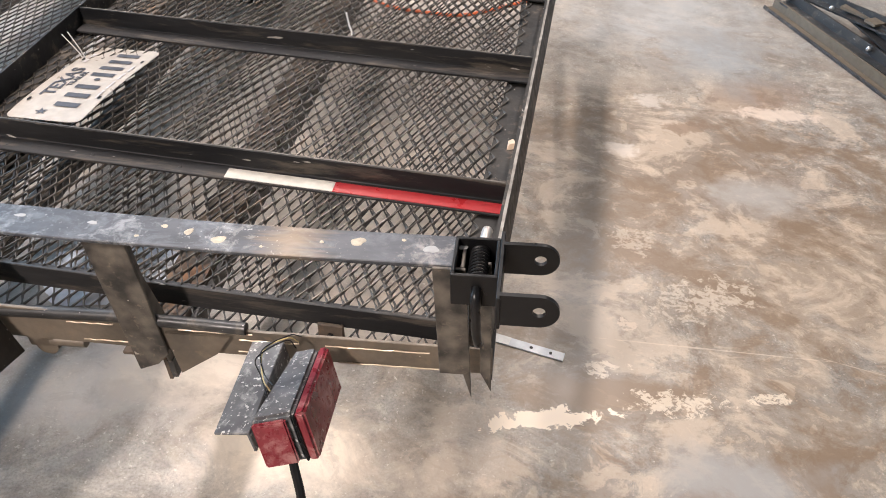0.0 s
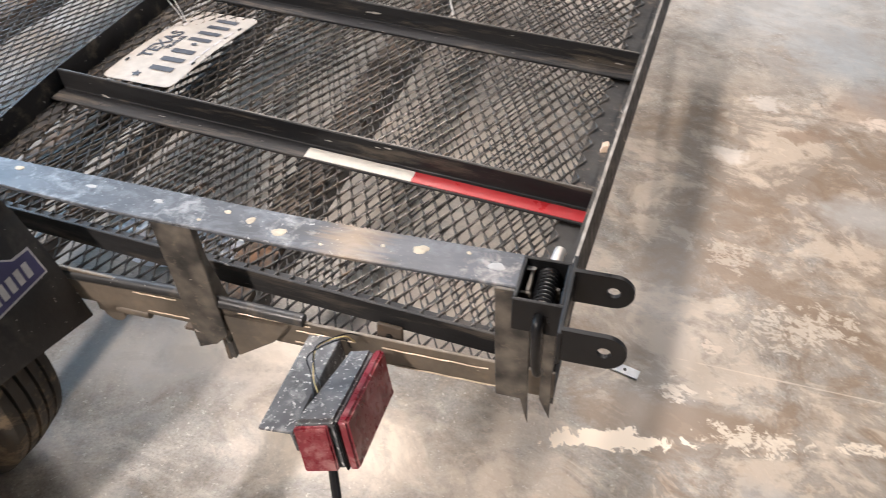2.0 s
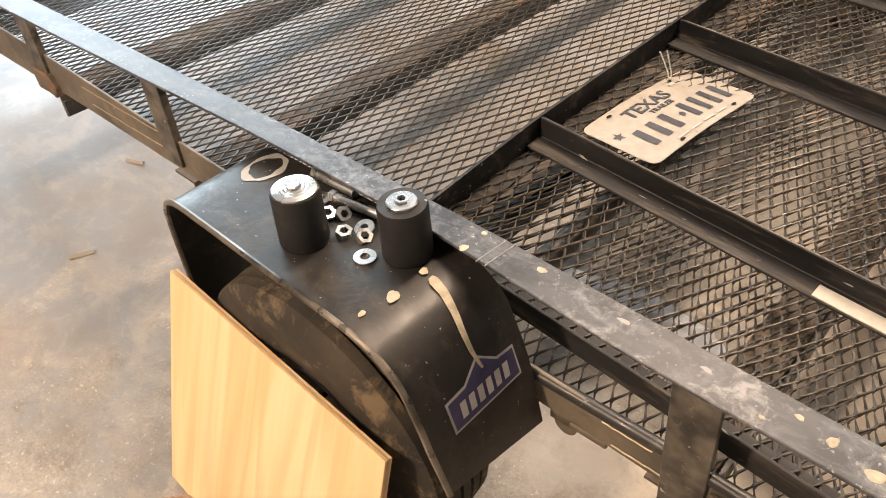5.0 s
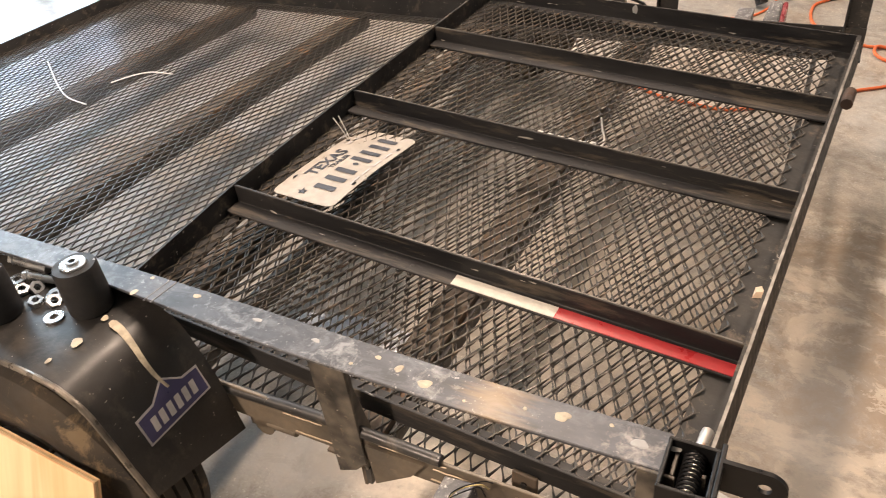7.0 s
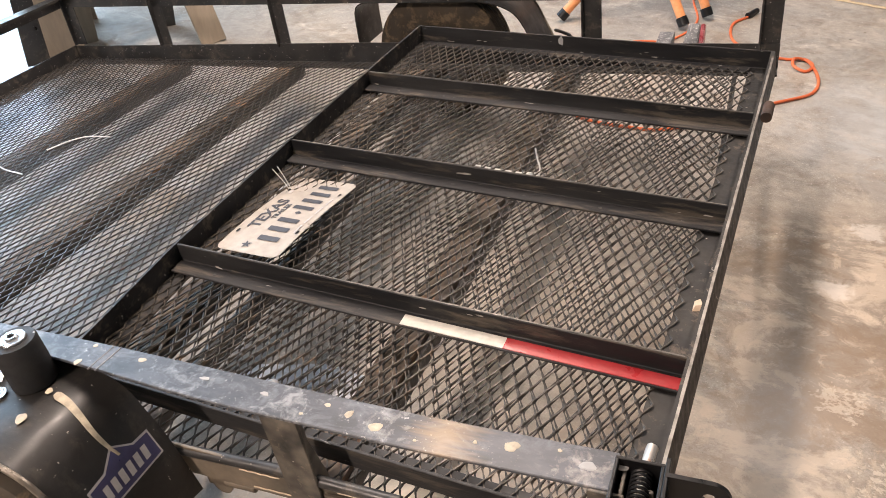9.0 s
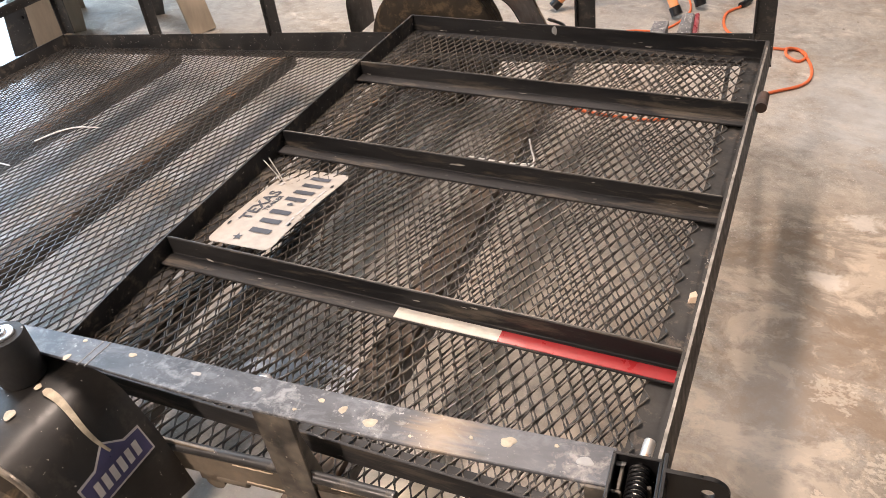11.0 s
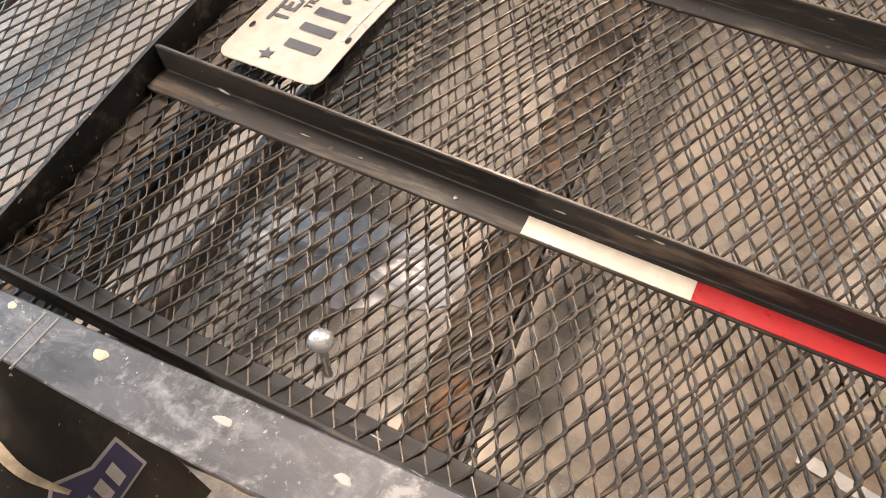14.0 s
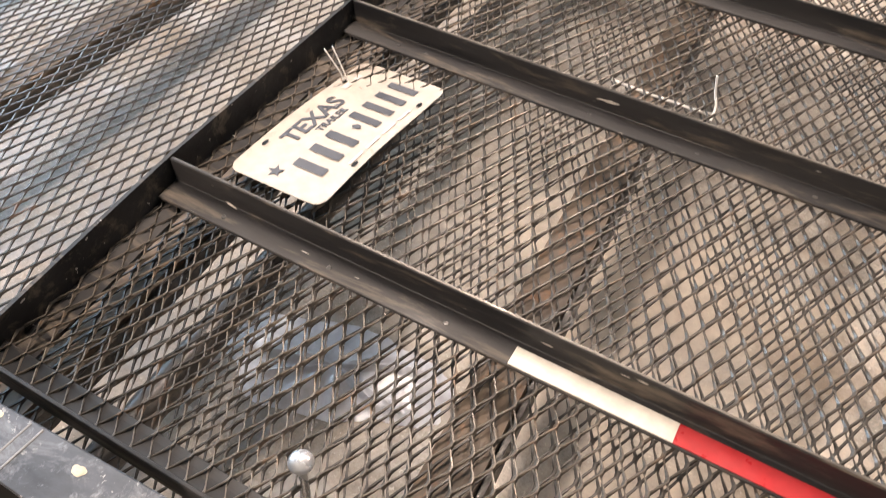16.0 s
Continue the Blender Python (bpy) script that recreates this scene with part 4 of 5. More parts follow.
def tail_light(m):
    light = thing("tail_light", m, "red trailer tail light with speckled grey housing, hanging by its wires", "tail light")
    dx, dy, dz = 0.056, 0.143, 0.064
    bm = bmesh.new()
    extrude(bm, [(0.0, 0.0), (0.0, dz), (dx - 0.0065, dz), (dx - 0.0065, 0.0)], dy, Matrix(((1, 0, 0, 0), (0, 0, 1, 0), (0, 1, 0, 0), (0, 0, 0, 1))))
    for v in bm.verts:
        if v.co.y > dy / 2 and v.co.x < 0.01:
            v.co.x += 0.018
    soften(bm, 0.004, 2)
    part("housing", bm, SPECKLED, light, "", True)
    bm = bmesh.new()
    box(bm, dx - 0.0085, dx - 0.005, -0.003, dy - 0.004, 0.0, dz - 0.0035)
    soften(bm, 0.002)
    part("gasket", bm, GLOSS_BLACK, light)
    bm = bmesh.new()
    box(bm, dx - 0.0055, dx + 0.007, -0.002, dy - 0.001, 0.0, dz - 0.001)
    soften(bm, 0.003, 3)
    part("lens", bm, RED_LENS, light, "dull red lens", True)
    bm = bmesh.new()
    box(bm, 0.002, dx - 0.015, -0.007, -0.0005, 0.003, dz - 0.004)
    soften(bm, 0.002, 2)
    part("side_marker", bm, RED_LENS, light, "", True)
    return light


light = tail_light(LIGHT)
copy_thing(light, TRAILER @ pose(-0.165, 1.715, -0.275, 24, 0, 0))
bm = bmesh.new()
BR = pose(0.498, 1.33, 0.351, -1.4, -11.7, 4.1)
box(bm, 0, 0.043, 0, 0.145, 0, 0.004)
box(bm, 0.039, 0.043, 0, 0.145, -0.03, 0)
soften(bm, 0.001)
bracket = thing("light_bracket", BR, "speckled steel angle bracket beside the hanging tail light", "bracket")
part("plate", bm, SPECKLED, bracket)
for k, (c, mat_) in enumerate(((0.0, YELLOW), (0.006, GLOSS_BLACK), (-0.006, GLOSS_BLACK))):
    bm = bmesh.new()
    p = LIGHT @ Vector((0.004, 0.1 + c, 0.06))
    q = LIGHT @ Vector((0.012, 0.05 + c * 2, 0.067))
    tube(bm, curve_pts([q, p + Vector((-0.012, -0.012, 0.004 + 0.004 * k)), p + Vector((-0.022, 0.02 - 0.008 * k, 0.014 + 0.005 * k)), p + Vector((0.0, 0.045, 0.016)), p + Vector((0.01, 0.055 + c, 0.0))], 6), 0.0009, 6)
    bm.transform(LIGHT.inverted())
    part("wire", bm, mat_, light, "yellow insulated wire" if k == 0 else "", True)
bm = bmesh.new()
tube(bm, curve_pts([LIGHT @ Vector((0.03, 0.004, 0.004)), LIGHT @ Vector((0.02, -0.012, -0.07)), (0.555, 1.29, 0.05), (0.535, 1.24, 0.007), (0.5, 1.15, 0.006), (0.47, 1.02, 0.006)], 6), 0.0055, 8)
bm.transform(LIGHT.inverted())
part("cable", bm, GLOSS_BLACK, light, "", True)
copy_thing(bracket, TRAILER @ pose(-0.235, 1.72, -0.205))

# ---- tape, plate and loose things on the gate ----
TAPE_W, TAPE_R = plain("white_reflective", (0.62, 0.59, 0.52), 0.4), plain("red_reflective", (0.42, 0.025, 0.03), 0.36)


def strip(name, material, x0, x1):
    bm = bmesh.new()
    box(bm, x0, x1, 0.376 - A + 0.002, 0.376 - T - 0.008, -A + T, -A + T + 0.0012)
    part(name, bm, material, gate, name.replace("_", " "))


strip("white_reflective_tape", TAPE_W, -0.471, -0.2888)
strip("red_reflective_tape", TAPE_R, -0.2885, -0.012)
bm = bmesh.new()
box(bm, GX1, GX1 + 0.0012, 0.55, 0.98, -0.042, -0.012)
part("red_reflective_tape", bm, TAPE_R, gate)
bm = bmesh.new()
tube(bm, [(0.013, 1.195, 0.0), (0.013, 1.255, 0.0)], 0.012, 14)
part("hinge_pin", bm, BROWN, gate, "rusted hinge pin end", True)
for y in (0.376, 0.81, 1.213):
    for k in range(6 if y > 0.5 else 3):
        drop(lambda u, v, w: (GX0 + 0.1 + 0.155 * k + u, y - 0.026 + v, -A + T + w * 1.4), 0.0035, BLACK, gate, "rivet", seed=int(y * 100) + k, n=10, wob=0.1)
bm = bmesh.new()
box(bm, -0.222, -0.186, GY0 - 0.0065, GY0 - 0.0005, -0.062, -0.028)
soften(bm, 0.002)
part("lug", bm, RUST, gate, "rusty drilled lug")

bm = bmesh.new()
cyl(bm, 0.0045, 0.003, pose(-0.204, GY0 - 0.0072, -0.047, 90, 0, 0), 14)
part("lug_hole", bm, GLOSS_BLACK, gate)
drop(lambda u, v, w: (-0.543 + u * 0.8, GY1 - T - 0.0002 - w, -0.014 + v * 1.7), 0.008, PALE, gate, seed=71)

# the gate is racked a little out of square, and its near rear corner is bent up
for ob in gate.children:
    me = ob.data
    co = np.empty(len(me.vertices) * 3)
    me.vertices.foreach_get("co", co)
    co = co.reshape(-1, 3)
    front, across = np.clip((co[:, 0] - GX1) / (GX0 - GX1), 0, 1.02), co[:, 1].copy()
    co[:, 0] -= 0.02 * (across - 0.376) * front
    co[:, 1] += -0.011 * front * np.clip((across - GY0) / 0.25, 0, 1) + 0.022 * (1 - front) * np.clip((across - 1.2) / 0.37, 0, 1)
    if ob.name.split(".")[0] in ("side_angle", "end_angle", "worn_edge", "gate_mesh", "lug", "lug_hole"):
        co[:, 2] += (-0.006 + 0.033 * (1 - front)) * np.clip(1 - (across - GY0) / 0.33, 0, 1)
    if ob.name.split(".")[0] == "gate_mesh":
        co[:, 2] += 0.0145 * np.clip(1 - (across - GY0 - 0.03) / 0.12, 0, 1)
    co[:, 1] -= 0.05 * np.maximum(across - 0.05, 0)
    co[:, 2] += np.interp(across, (GY0, 0.376, 0.8, 1.3), (0.001, 0.021, 0.031, 0.037))
    me.vertices.foreach_set("co", co.ravel())

PLATE = pose(-0.128, 1.879, 0.338, -7.6, 2.0, 89.2)
plate = thing("licence_plate", PLATE, "white licence plate with dark characters lying on the gate mesh", "licence plate")
PLATE_WHITE = worn("plate_enamel", (0.36, 0.33, 0.29), (0.44, 0.405, 0.36), 0.4, 0, 8, 60, None, 60, 0.7, (0.66, 0.55, 0.48), 0.66, 0.05)
INK = plain("plate_ink", (0.06, 0.064, 0.078), 0.45)


def plate_shape(x, y):
    return 0.004 * math.sin(x * 14) + 0.003 * math.cos(y * 22) - 0.002


def flat(name, outline, lift, material, parent, thick=0.0):
    bm = bmesh.new()
    vs = [bm.verts.new((x, y, plate_shape(x, y) + lift)) for x, y in outline]
    bmesh.ops.triangulate(bm, faces=[bm.faces.new(vs)])
    return part(name, bm, material, parent)


bm = bmesh.new()
NX, NY, PW, PH = 24, 12, 0.303, 0.148
grid = {}
for up in (0, 1):
    for i in range(NX + 1):
        for j in range(NY + 1):
            x, y = PW * i / NX, -PH * j / NY
            cx, cy, r = min(max(x, 0.016), PW - 0.016), max(min(y, -0.016), -PH + 0.016), 0.016
            d = Vector((x - cx, y - cy))
            if d.length > 0 and abs(d.x) > 0 and abs(d.y) > 0:
                d *= max(abs(d.x), abs(d.y)) / d.length
            grid[up, i, j] = bm.verts.new((cx + d.x, cy + d.y, plate_shape(x, y) - 0.0012 * up))
for i in range(NX):
    for j in range(NY):
        bm.faces.new([grid[0, i + a, j + b] for a, b in ((0, 0), (0, 1), (1, 1), (1, 0))])
        bm.faces.new([grid[1, i + a, j + b] for a, b in ((0, 0), (1, 0), (1, 1), (0, 1))])
part("plate_sheet", bm, PLATE_WHITE, plate, "", True)


def word(text, x, y, size, material, parent, lift=0.0012, squeeze=1.0):
    data = bpy.data.curves.new("word", "FONT")
    data.body, data.size, data.extrude, data.offset = text, size, 0.0002, size * 0.022
    ob = bpy.data.objects.new("word", data)
    scene.collection.objects.link(ob)
    bpy.context.view_layer.update()
    me = bpy.data.meshes.new_from_object(ob.evaluated_get(bpy.context.evaluated_depsgraph_get()))
    bpy.data.objects.remove(ob)
    for v in me.vertices:
        px, py = x + v.co.x * squeeze, y + v.co.y
        v.co = (px, py, plate_shape(px, py) + lift + v.co.z)
    me.materials.clear()
    me.materials.append(material)
    o = new("lettering", me)
    o.parent = parent
    return o


word("TEXAS", 0.078, -0.046, 0.036, INK, plate, squeeze=1.12)
word("TRAILER", 0.118, -0.061, 0.0145, INK, plate, squeeze=1.15)
for k in range(3):
    x = 0.043 + 0.034 * k
    flat("character_bar", [(x + 0.002, -0.117), (x + 0.017, -0.117), (x + 0.017, -0.07), (x + 0.002, -0.07)], 0.0013, INK, plate)
for k in range(4):
    x = 0.165 + 0.0315 * k
    flat("character_bar", [(x + 0.002, -0.117), (x + 0.016, -0.117), (x + 0.016, -0.07), (x + 0.002, -0.07)], 0.0013, INK, plate)
flat("divider_mark", [(0.147, -0.092), (0.153, -0.087), (0.159, -0.092), (0.157, -0.099), (0.151, -0.101)], 0.0013, INK, plate)
flat("star_mark", [(0.024 + (0.012 if k % 2 == 0 else 0.0048) * math.sin(k * math.pi / 5), -0.06 + (0.012 if k % 2 == 0 else 0.0048) * math.cos(k * math.pi / 5)) for k in range(10)], 0.0013, INK, plate)
for k in range(4):
    x = 0.082 + 0.038 * k
    flat("slogan_bar", [(x, -0.1345), (x + 0.03, -0.1345), (x + 0.03, -0.1305), (x, -0.1305)], 0.0013, SILVER, plate)
for k in range(2):
    x = 0.222 + 0.028 * k
    flat("sticker_bar", [(x, -0.026), (x + 0.016, -0.026), (x + 0.016, -0.018), (x, -0.018)], 0.0013, SILVER, plate)
for x, y in ((0.062, -0.012), (0.24, -0.012), (0.085, -0.139), (0.245, -0.136)):
    flat("bolt_slot", [(x + 0.0065 * math.cos(a), y + 0.003 * math.sin(a)) for a in [k * math.tau / 12 for k in range(12)]], 0.0014, GLOSS_BLACK, plate)


# white cable ties: thin bent strips
def cable_tie(pts, r=0.0011, label="clear white cable tie with loose ends"):
    bm = bmesh.new()
    tube(bm, curve_pts(pts, 6), r, 6)
    t = link("cable_tie", bm, WHITE, True)
    return tagged(t, label, "cable tie", "cable ties")


P0 = PLATE @ Vector((0.24, -0.01, 0.002))
cable_tie([P0 + Vector((0.004, 0.0, -0.006)), P0, P0 + Vector((-0.004, -0.006, 0.02)), P0 + Vector((-0.02, -0.016, 0.055))])
cable_tie([P0 + Vector((0.008, 0.002, -0.006)), P0 + Vector((0.004, 0.002, 0.002)), P0 + Vector((0.0, -0.002, 0.022)), P0 + Vector((-0.012, -0.008, 0.058))])
cable_tie([(0.372, 2.35, 0.33), (0.37, 2.365, 0.345), (0.362, 2.372, 0.36), (0.355, 2.376, 0.385)], 0.002)
cable_tie([(0.335, 2.352, 0.335), (0.355, 2.352, 0.337), (0.372, 2.36, 0.334)], 0.0016)
for pts in (((-2.04, 0.93, 0.05), (-1.95, 0.87, 0.012), (-1.85, 0.815, 0.01), (-1.751, 0.791, 0.012)), ((-1.80, 0.93, 0.012), (-1.77, 0.99, 0.014), (-1.73, 1.024, 0.014), (-1.66, 1.035, 0.012))):
    cable_tie([TRAILER @ Vector((x, y, LOW + z + rise(x) * (Y1 - y) / (Y1 - Y0) + 0.002)) for x, y, z in pts], 0.002)

cable_tie([(0.205, 2.392, 0.305), (0.26, 2.389, 0.3065), (0.31, 2.39, 0.3075), (0.363, 2.389, 0.31)], 0.0022)

# carriage bolt stuck head up in the gate mesh
bolt = thing("carriage_bolt", pose(0.198, 1.6, 0.356), "bright zinc carriage bolt standing in the gate mesh", "bolt")
bm = bmesh.new()
lathe(bm, [(0.0005, 0.0065), (0.006, 0.0058), (0.010, 0.0035), (0.0128, 0.0), (0.0128, -0.0015), (0.003, -0.0015)], 24, pose(0, 0, 0, 90, 0, 0))
part("bolt_head", bm, plain("bright_zinc", (0.85, 0.86, 0.88), 0.28, 0.7), bolt, "", True)
bm = bmesh.new()
tube(bm, [(0, 0, 0), (0.006, -0.006, -0.02), (0.012, -0.012, -0.042)], 0.0042, 10)
part("shank", bm, CHROME, bolt, "", True)

# paint chip on the gate end
bm = bmesh.new()
vs = [bm.verts.new((p[0], p[1] + 0.013, p[2])) for p in ((0.752, 1.99, 0.35), (0.768, 1.993, 0.353), (0.771, 2.003, 0.352), (0.76, 2.014, 0.36), (0.752, 2.008, 0.358), (0.755, 1.996, 0.359), (0.766, 1.999, 0.361))]
bmesh.ops.convex_hull(bm, input=vs)
tagged(link("wood_chip", bm, plain("raw_wood_chip", (0.66, 0.5, 0.36), 0.7)), "small pale wood chip lying on the gate end", "wood chip")


# ---- things on the fender ----
def bumper(x, y, tilt):
    b = thing("rubber_bumper", FENDER_TOP @ pose(x, y, -0.0475, tilt, 0, 0), "black rubber bumper with a washer and nut, standing on the fender", "bumper", "bumpers on the fender")
    bm = bmesh.new()
    lathe(bm, [(0.001, 0.0), (0.0285, 0.0), (0.03, 0.004), (0.0297, 0.03), (0.029, 0.067), (0.0275, 0.0715), (0.001, 0.0715)], 40, pose(0, 0, 0, 90, 0, 0))
    part("rubber", bm, RUBBER_NEW, b, "", True)
    bm = bmesh.new()
    lathe(bm, [(0.0065, 0.0715), (0.0175, 0.0715), (0.0175, 0.0745), (0.0165, 0.0755), (0.0065, 0.0755)], 28, pose(0, 0, 0, 90, 0, 0))
    part("washer", bm, CHROME, b, "", True)
    bm = bmesh.new()
    lathe(bm, [(0.0055, 0.072), (0.0085, 0.0765), (0.0085, 0.0785), (0.0052, 0.0785), (0.0052, 0.072)], 6, pose(0, 0, 0, 90, 0, 0))
    part("insert", bm, CHROME, b)
    return b


RUBBER_NEW = worn("clean_rubber", (0.011, 0.011, 0.012), (0.02, 0.02, 0.021), 0.66, 0, 10, 200, (0.3, 0.3, 0.3), 90, 0.79, bump=0.2)
bumper(-0.829, 0.007, 1)
capped = bumper(-0.942, -0.051, 0)
bm = bmesh.new()
lathe(bm, [(0.001, 0.0718), (0.0262, 0.0718), (0.0262, 0.0742), (0.0252, 0.0748), (0.001, 0.0748)], 32, pose(0, 0, 0, 90, 0, 0))
part("cap_plate", bm, CHROME, capped, "dull zinc cap plate", True)
bm = bmesh.new()
cyl(bm, 0.013, 0.002, pose(0, 0, 0.0755), 24)
cyl(bm, 0.0085, 0.004, pose(0, 0, 0.078), 6)
soften(bm, 0.001)
part("bolt_head", bm, CHROME, capped)


def washer(x, y, z, tilt=0.0, r=0.0135):
    bm = bmesh.new()
    lathe(bm, [(r * 0.42, 0.0), (r, 0.0), (r, 0.0022), (r * 0.42, 0.0022), (r * 0.42, 0.0)], 28, FENDER_TOP @ pose(x, y, z, 90 + tilt, 0, 0))
    return tagged(link("washer", bm, CHROME, True), "zinc washer lying on the fender top", "washer", "loose hardware")


def nut(x, y, z, m=0.0):
    bm = bmesh.new()
    lathe(bm, [(0.0055, 0.0), (0.0105, 0.0), (0.0105, 0.008), (0.0055, 0.008), (0.0055, 0.0)], 6, FENDER_TOP @ pose(x, y, z, 90, m, 0))
    return tagged(link("hex_nut", bm, CHROME), "zinc hex nut lying on the fender top", "nut", "loose hardware")


washer(-0.861, -0.031, -0.047)
washer(-0.896, 0.003, -0.044, 16, 0.0125)
washer(-0.985, 0.012, -0.047)
nut(-0.91, -0.018, -0.047, 10)
nut(-0.888, -0.008, -0.047, 35)
nut(-0.953, -0.006, -0.047, 20)
nut(-0.94, 0.006, -0.047, 50)
for x, y, yaw in ((-0.985, 0.04, 0), (-0.93, 0.024, 8)):
    b = thing("hex_bolt", FENDER_TOP @ pose(x, y, -0.0395, 0, 0, yaw), "long zinc bolt lying on the fender by the rail", "bolt", "loose hardware")
    bm = bmesh.new()
    cyl(bm, 0.0065, 0.07, pose(0, 0, 0, 0, 90, 0), 16)
    part("shank", bm, CHROME, b, "", True)
    bm = bmesh.new()
    cyl(bm, 0.0085, 0.008, pose(-0.038, 0, 0, 0, 90, 0), 6)
    part("bolt_head", bm, CHROME, b)

# ---- things on the floor ----
def plywood_paint():
    m, nt, b, co = blank("pine_plywood")
    vec = mapped(nt, co, (1, 1, 0.12))
    grain = noise_of(nt, vec, 12, 5, 0.5, 1.2)
    fine = noise_of(nt, mapped(nt, co, (1, 1, 0.04)), 160, 4)
    col = ramp_of(nt, grain, [(0.3, (0.88, 0.54, 0.29)), (0.5, (0.91, 0.62, 0.36)), (0.64, (0.93, 0.67, 0.42))])
    streak = noise_of(nt, mapped(nt, co, (1, 1, 0.07), (3.3, 0, 0)), 11, 3, 0.5, 0.8)
    col = mix_of(nt, ramp_of(nt, streak, [(0.44, grey(0.0)), (0.52, grey(0.55)), (0.6, grey(0.0))]), col, (0.85, 0.46, 0.23))
    col = mix_of(nt, 0.3, col, ramp_of(nt, fine, [(0.3, (0.86, 0.8, 0.72)), (0.7, grey(1))]), "MULTIPLY")
    nt.links.new(col, b.inputs["Base Color"])
    b.inputs["Roughness"].default_value = 0.6
    bump_of(nt, b, fine, 0.15, 0.0008)
    return m


PINE = plywood_paint()
PLY_EDGE = worn("plywood_edge", (0.62, 0.42, 0.23), (0.76, 0.55, 0.33), 0.7, 0, 30, 120, stretch=(1, 12, 0.3))
BZ = Vector((-0.06, 0.34, 0.935)).normalized()
BX = Vector((0.435, 0.02, 0.026))
BX = (BX - BZ * BX.dot(BZ)).normalized()
BY = BZ.cross(BX)
BM = Matrix((BX, BY, BZ)).transposed().to_4x4()
BM.translation = Vector((0.101, 1.26, 0.343)) - BX * 0.425 - BZ * 0.342
board = thing("plywood_board", BM, "square of new pine plywood leaning on the tyre", "board")
for k, (a, b) in enumerate(((-0.0115, -0.0078), (-0.0076, -0.0038), (-0.0036, 0.0))):
    bm = bmesh.new()
    box(bm, 0, 0.425, a, b, 0.0, 0.342)
    for v in bm.verts:
        if v.co.z < 0.1:
            v.co.z = -(BM @ Vector((v.co.x, v.co.y, 0))).z / BZ.z + 0.001
            v.co.x += 0.028
        elif v.co.x < 0.1:
            v.co.z += 0.014
    soften(bm, 0.0006)
    part("ply", bm, PINE if k != 1 else PLY_EDGE, board)

# crumpled clear plastic bag
FILM = plain("clear_film", (0.76, 0.73, 0.78), 0.13, 0, 60, 0.1)
WRAP = plain("milky_film", (0.7, 0.72, 0.78), 0.2, 0, 60, 0.1)
FILM.node_tree.nodes["Principled BSDF"].inputs["Transmission Weight"].default_value = 0.15


def film(name, m, rx, ry, high, seed, label, folds=7, material=None):
    """Crumpled film: a low heap with long creases that run from its top to a ragged rim."""
    rng = random.Random(seed)
    lines = [(rng.uniform(0, math.tau), rng.uniform(0.05, 0.16), rng.uniform(0.5, 1.0)) for _ in range(folds)]
    bm = bmesh.new()
    rings, na, nr = [], 96, 22
    for i in range(nr + 1):
        r = i / nr
        ring = []
        for k in range(na):
            a = k * math.tau / na
            d = Vector((math.cos(a), math.sin(a), 0))
            out = 1 + 0.22 * noise.noise(d * 1.7 + Vector((seed, 0, 0))) + 0.1 * noise.noise(d * 5 + Vector((0, seed, 0)))
            h = (1 - r) ** 0.8 * (0.45 + 0.2 * noise.noise(d * 1.3 * r + Vector((0, 0, seed))))
            for c, w, g in lines:
                off = abs((a - c + math.pi) % math.tau - math.pi) / (w / max(r, 0.12) * 0.5 + 0.1)
                h += 0.38 * g * max(0.0, 1 - off) * math.sin(math.pi * min(1.0, r * 1.05)) ** 0.7
            h += 0.10 * abs(noise.noise(Vector((d.x * r * 5, d.y * r * 5, seed)))) + 0.09 * abs(noise.noise(Vector((d.x * r * 13, d.y * r * 13, seed))))
            ring.append(bm.verts.new((rx * r * out * d.x, ry * r * out * d.y, 0.0015 + high * max(0.0, h) * (1 - r**6))))
        rings.append(ring)
    for p, q in zip(rings, rings[1:]):
        for k in range(na):
            bm.faces.new((p[k], p[(k + 1) % na], q[(k + 1) % na], q[k]))
    bmesh.ops.remove_doubles(bm, verts=rings[0], dist=0.01)
    ob = link(name, bm, material or FILM, True)
    ob.matrix_world = m
    return tagged(ob, label, "plastic bag")


film("plastic_bag", pose(-0.165, 1.045, 0.0, 0, 0, 25), 0.105, 0.09, 0.15, 4, "crumpled clear plastic bag on the floor by the plywood", 12)
film("plastic_bag", pose(0.03, 1.87, 0.0, 0, 0, 14), 0.19, 0.085, 0.03, 9, "flattened clear plastic bag on the floor under the gate", 9, WRAP)

# drilled steel strip lying behind the trailer
STRIP = plain("galvanised_strip", (0.68, 0.71, 0.75), 0.45, 0.25)
bar_m = pose(0.726, 1.889, 0.0, 0, 0, -8.0)
strap = thing("steel_strip", bar_m, "drilled galvanised steel strip with a white label on the floor", "steel strip")
bm = bmesh.new()
box(bm, 0, 0.196, -0.0105, 0.0105, 0.0005, 0.003)
soften(bm, 0.0005)
part("flat_bar", bm, STRIP, strap)
bm = bmesh.new()
box(bm, 0.0, 0.09, -0.0105, 0.0105, 0.0032, 0.0036)
part("label", bm, WHITE, strap, "white paper label")
for x in (0.132, 0.17):
    bm = bmesh.new()
    cyl(bm, 0.0032, 0.0012, pose(x, 0, 0.0033), 14)
    part("hole", bm, GLOSS_BLACK, strap)

# orange extension cord with a loop, and a second run beyond the trailer
ORANGE = plain("orange_cord", (0.75, 0.16, 0.05), 0.5)
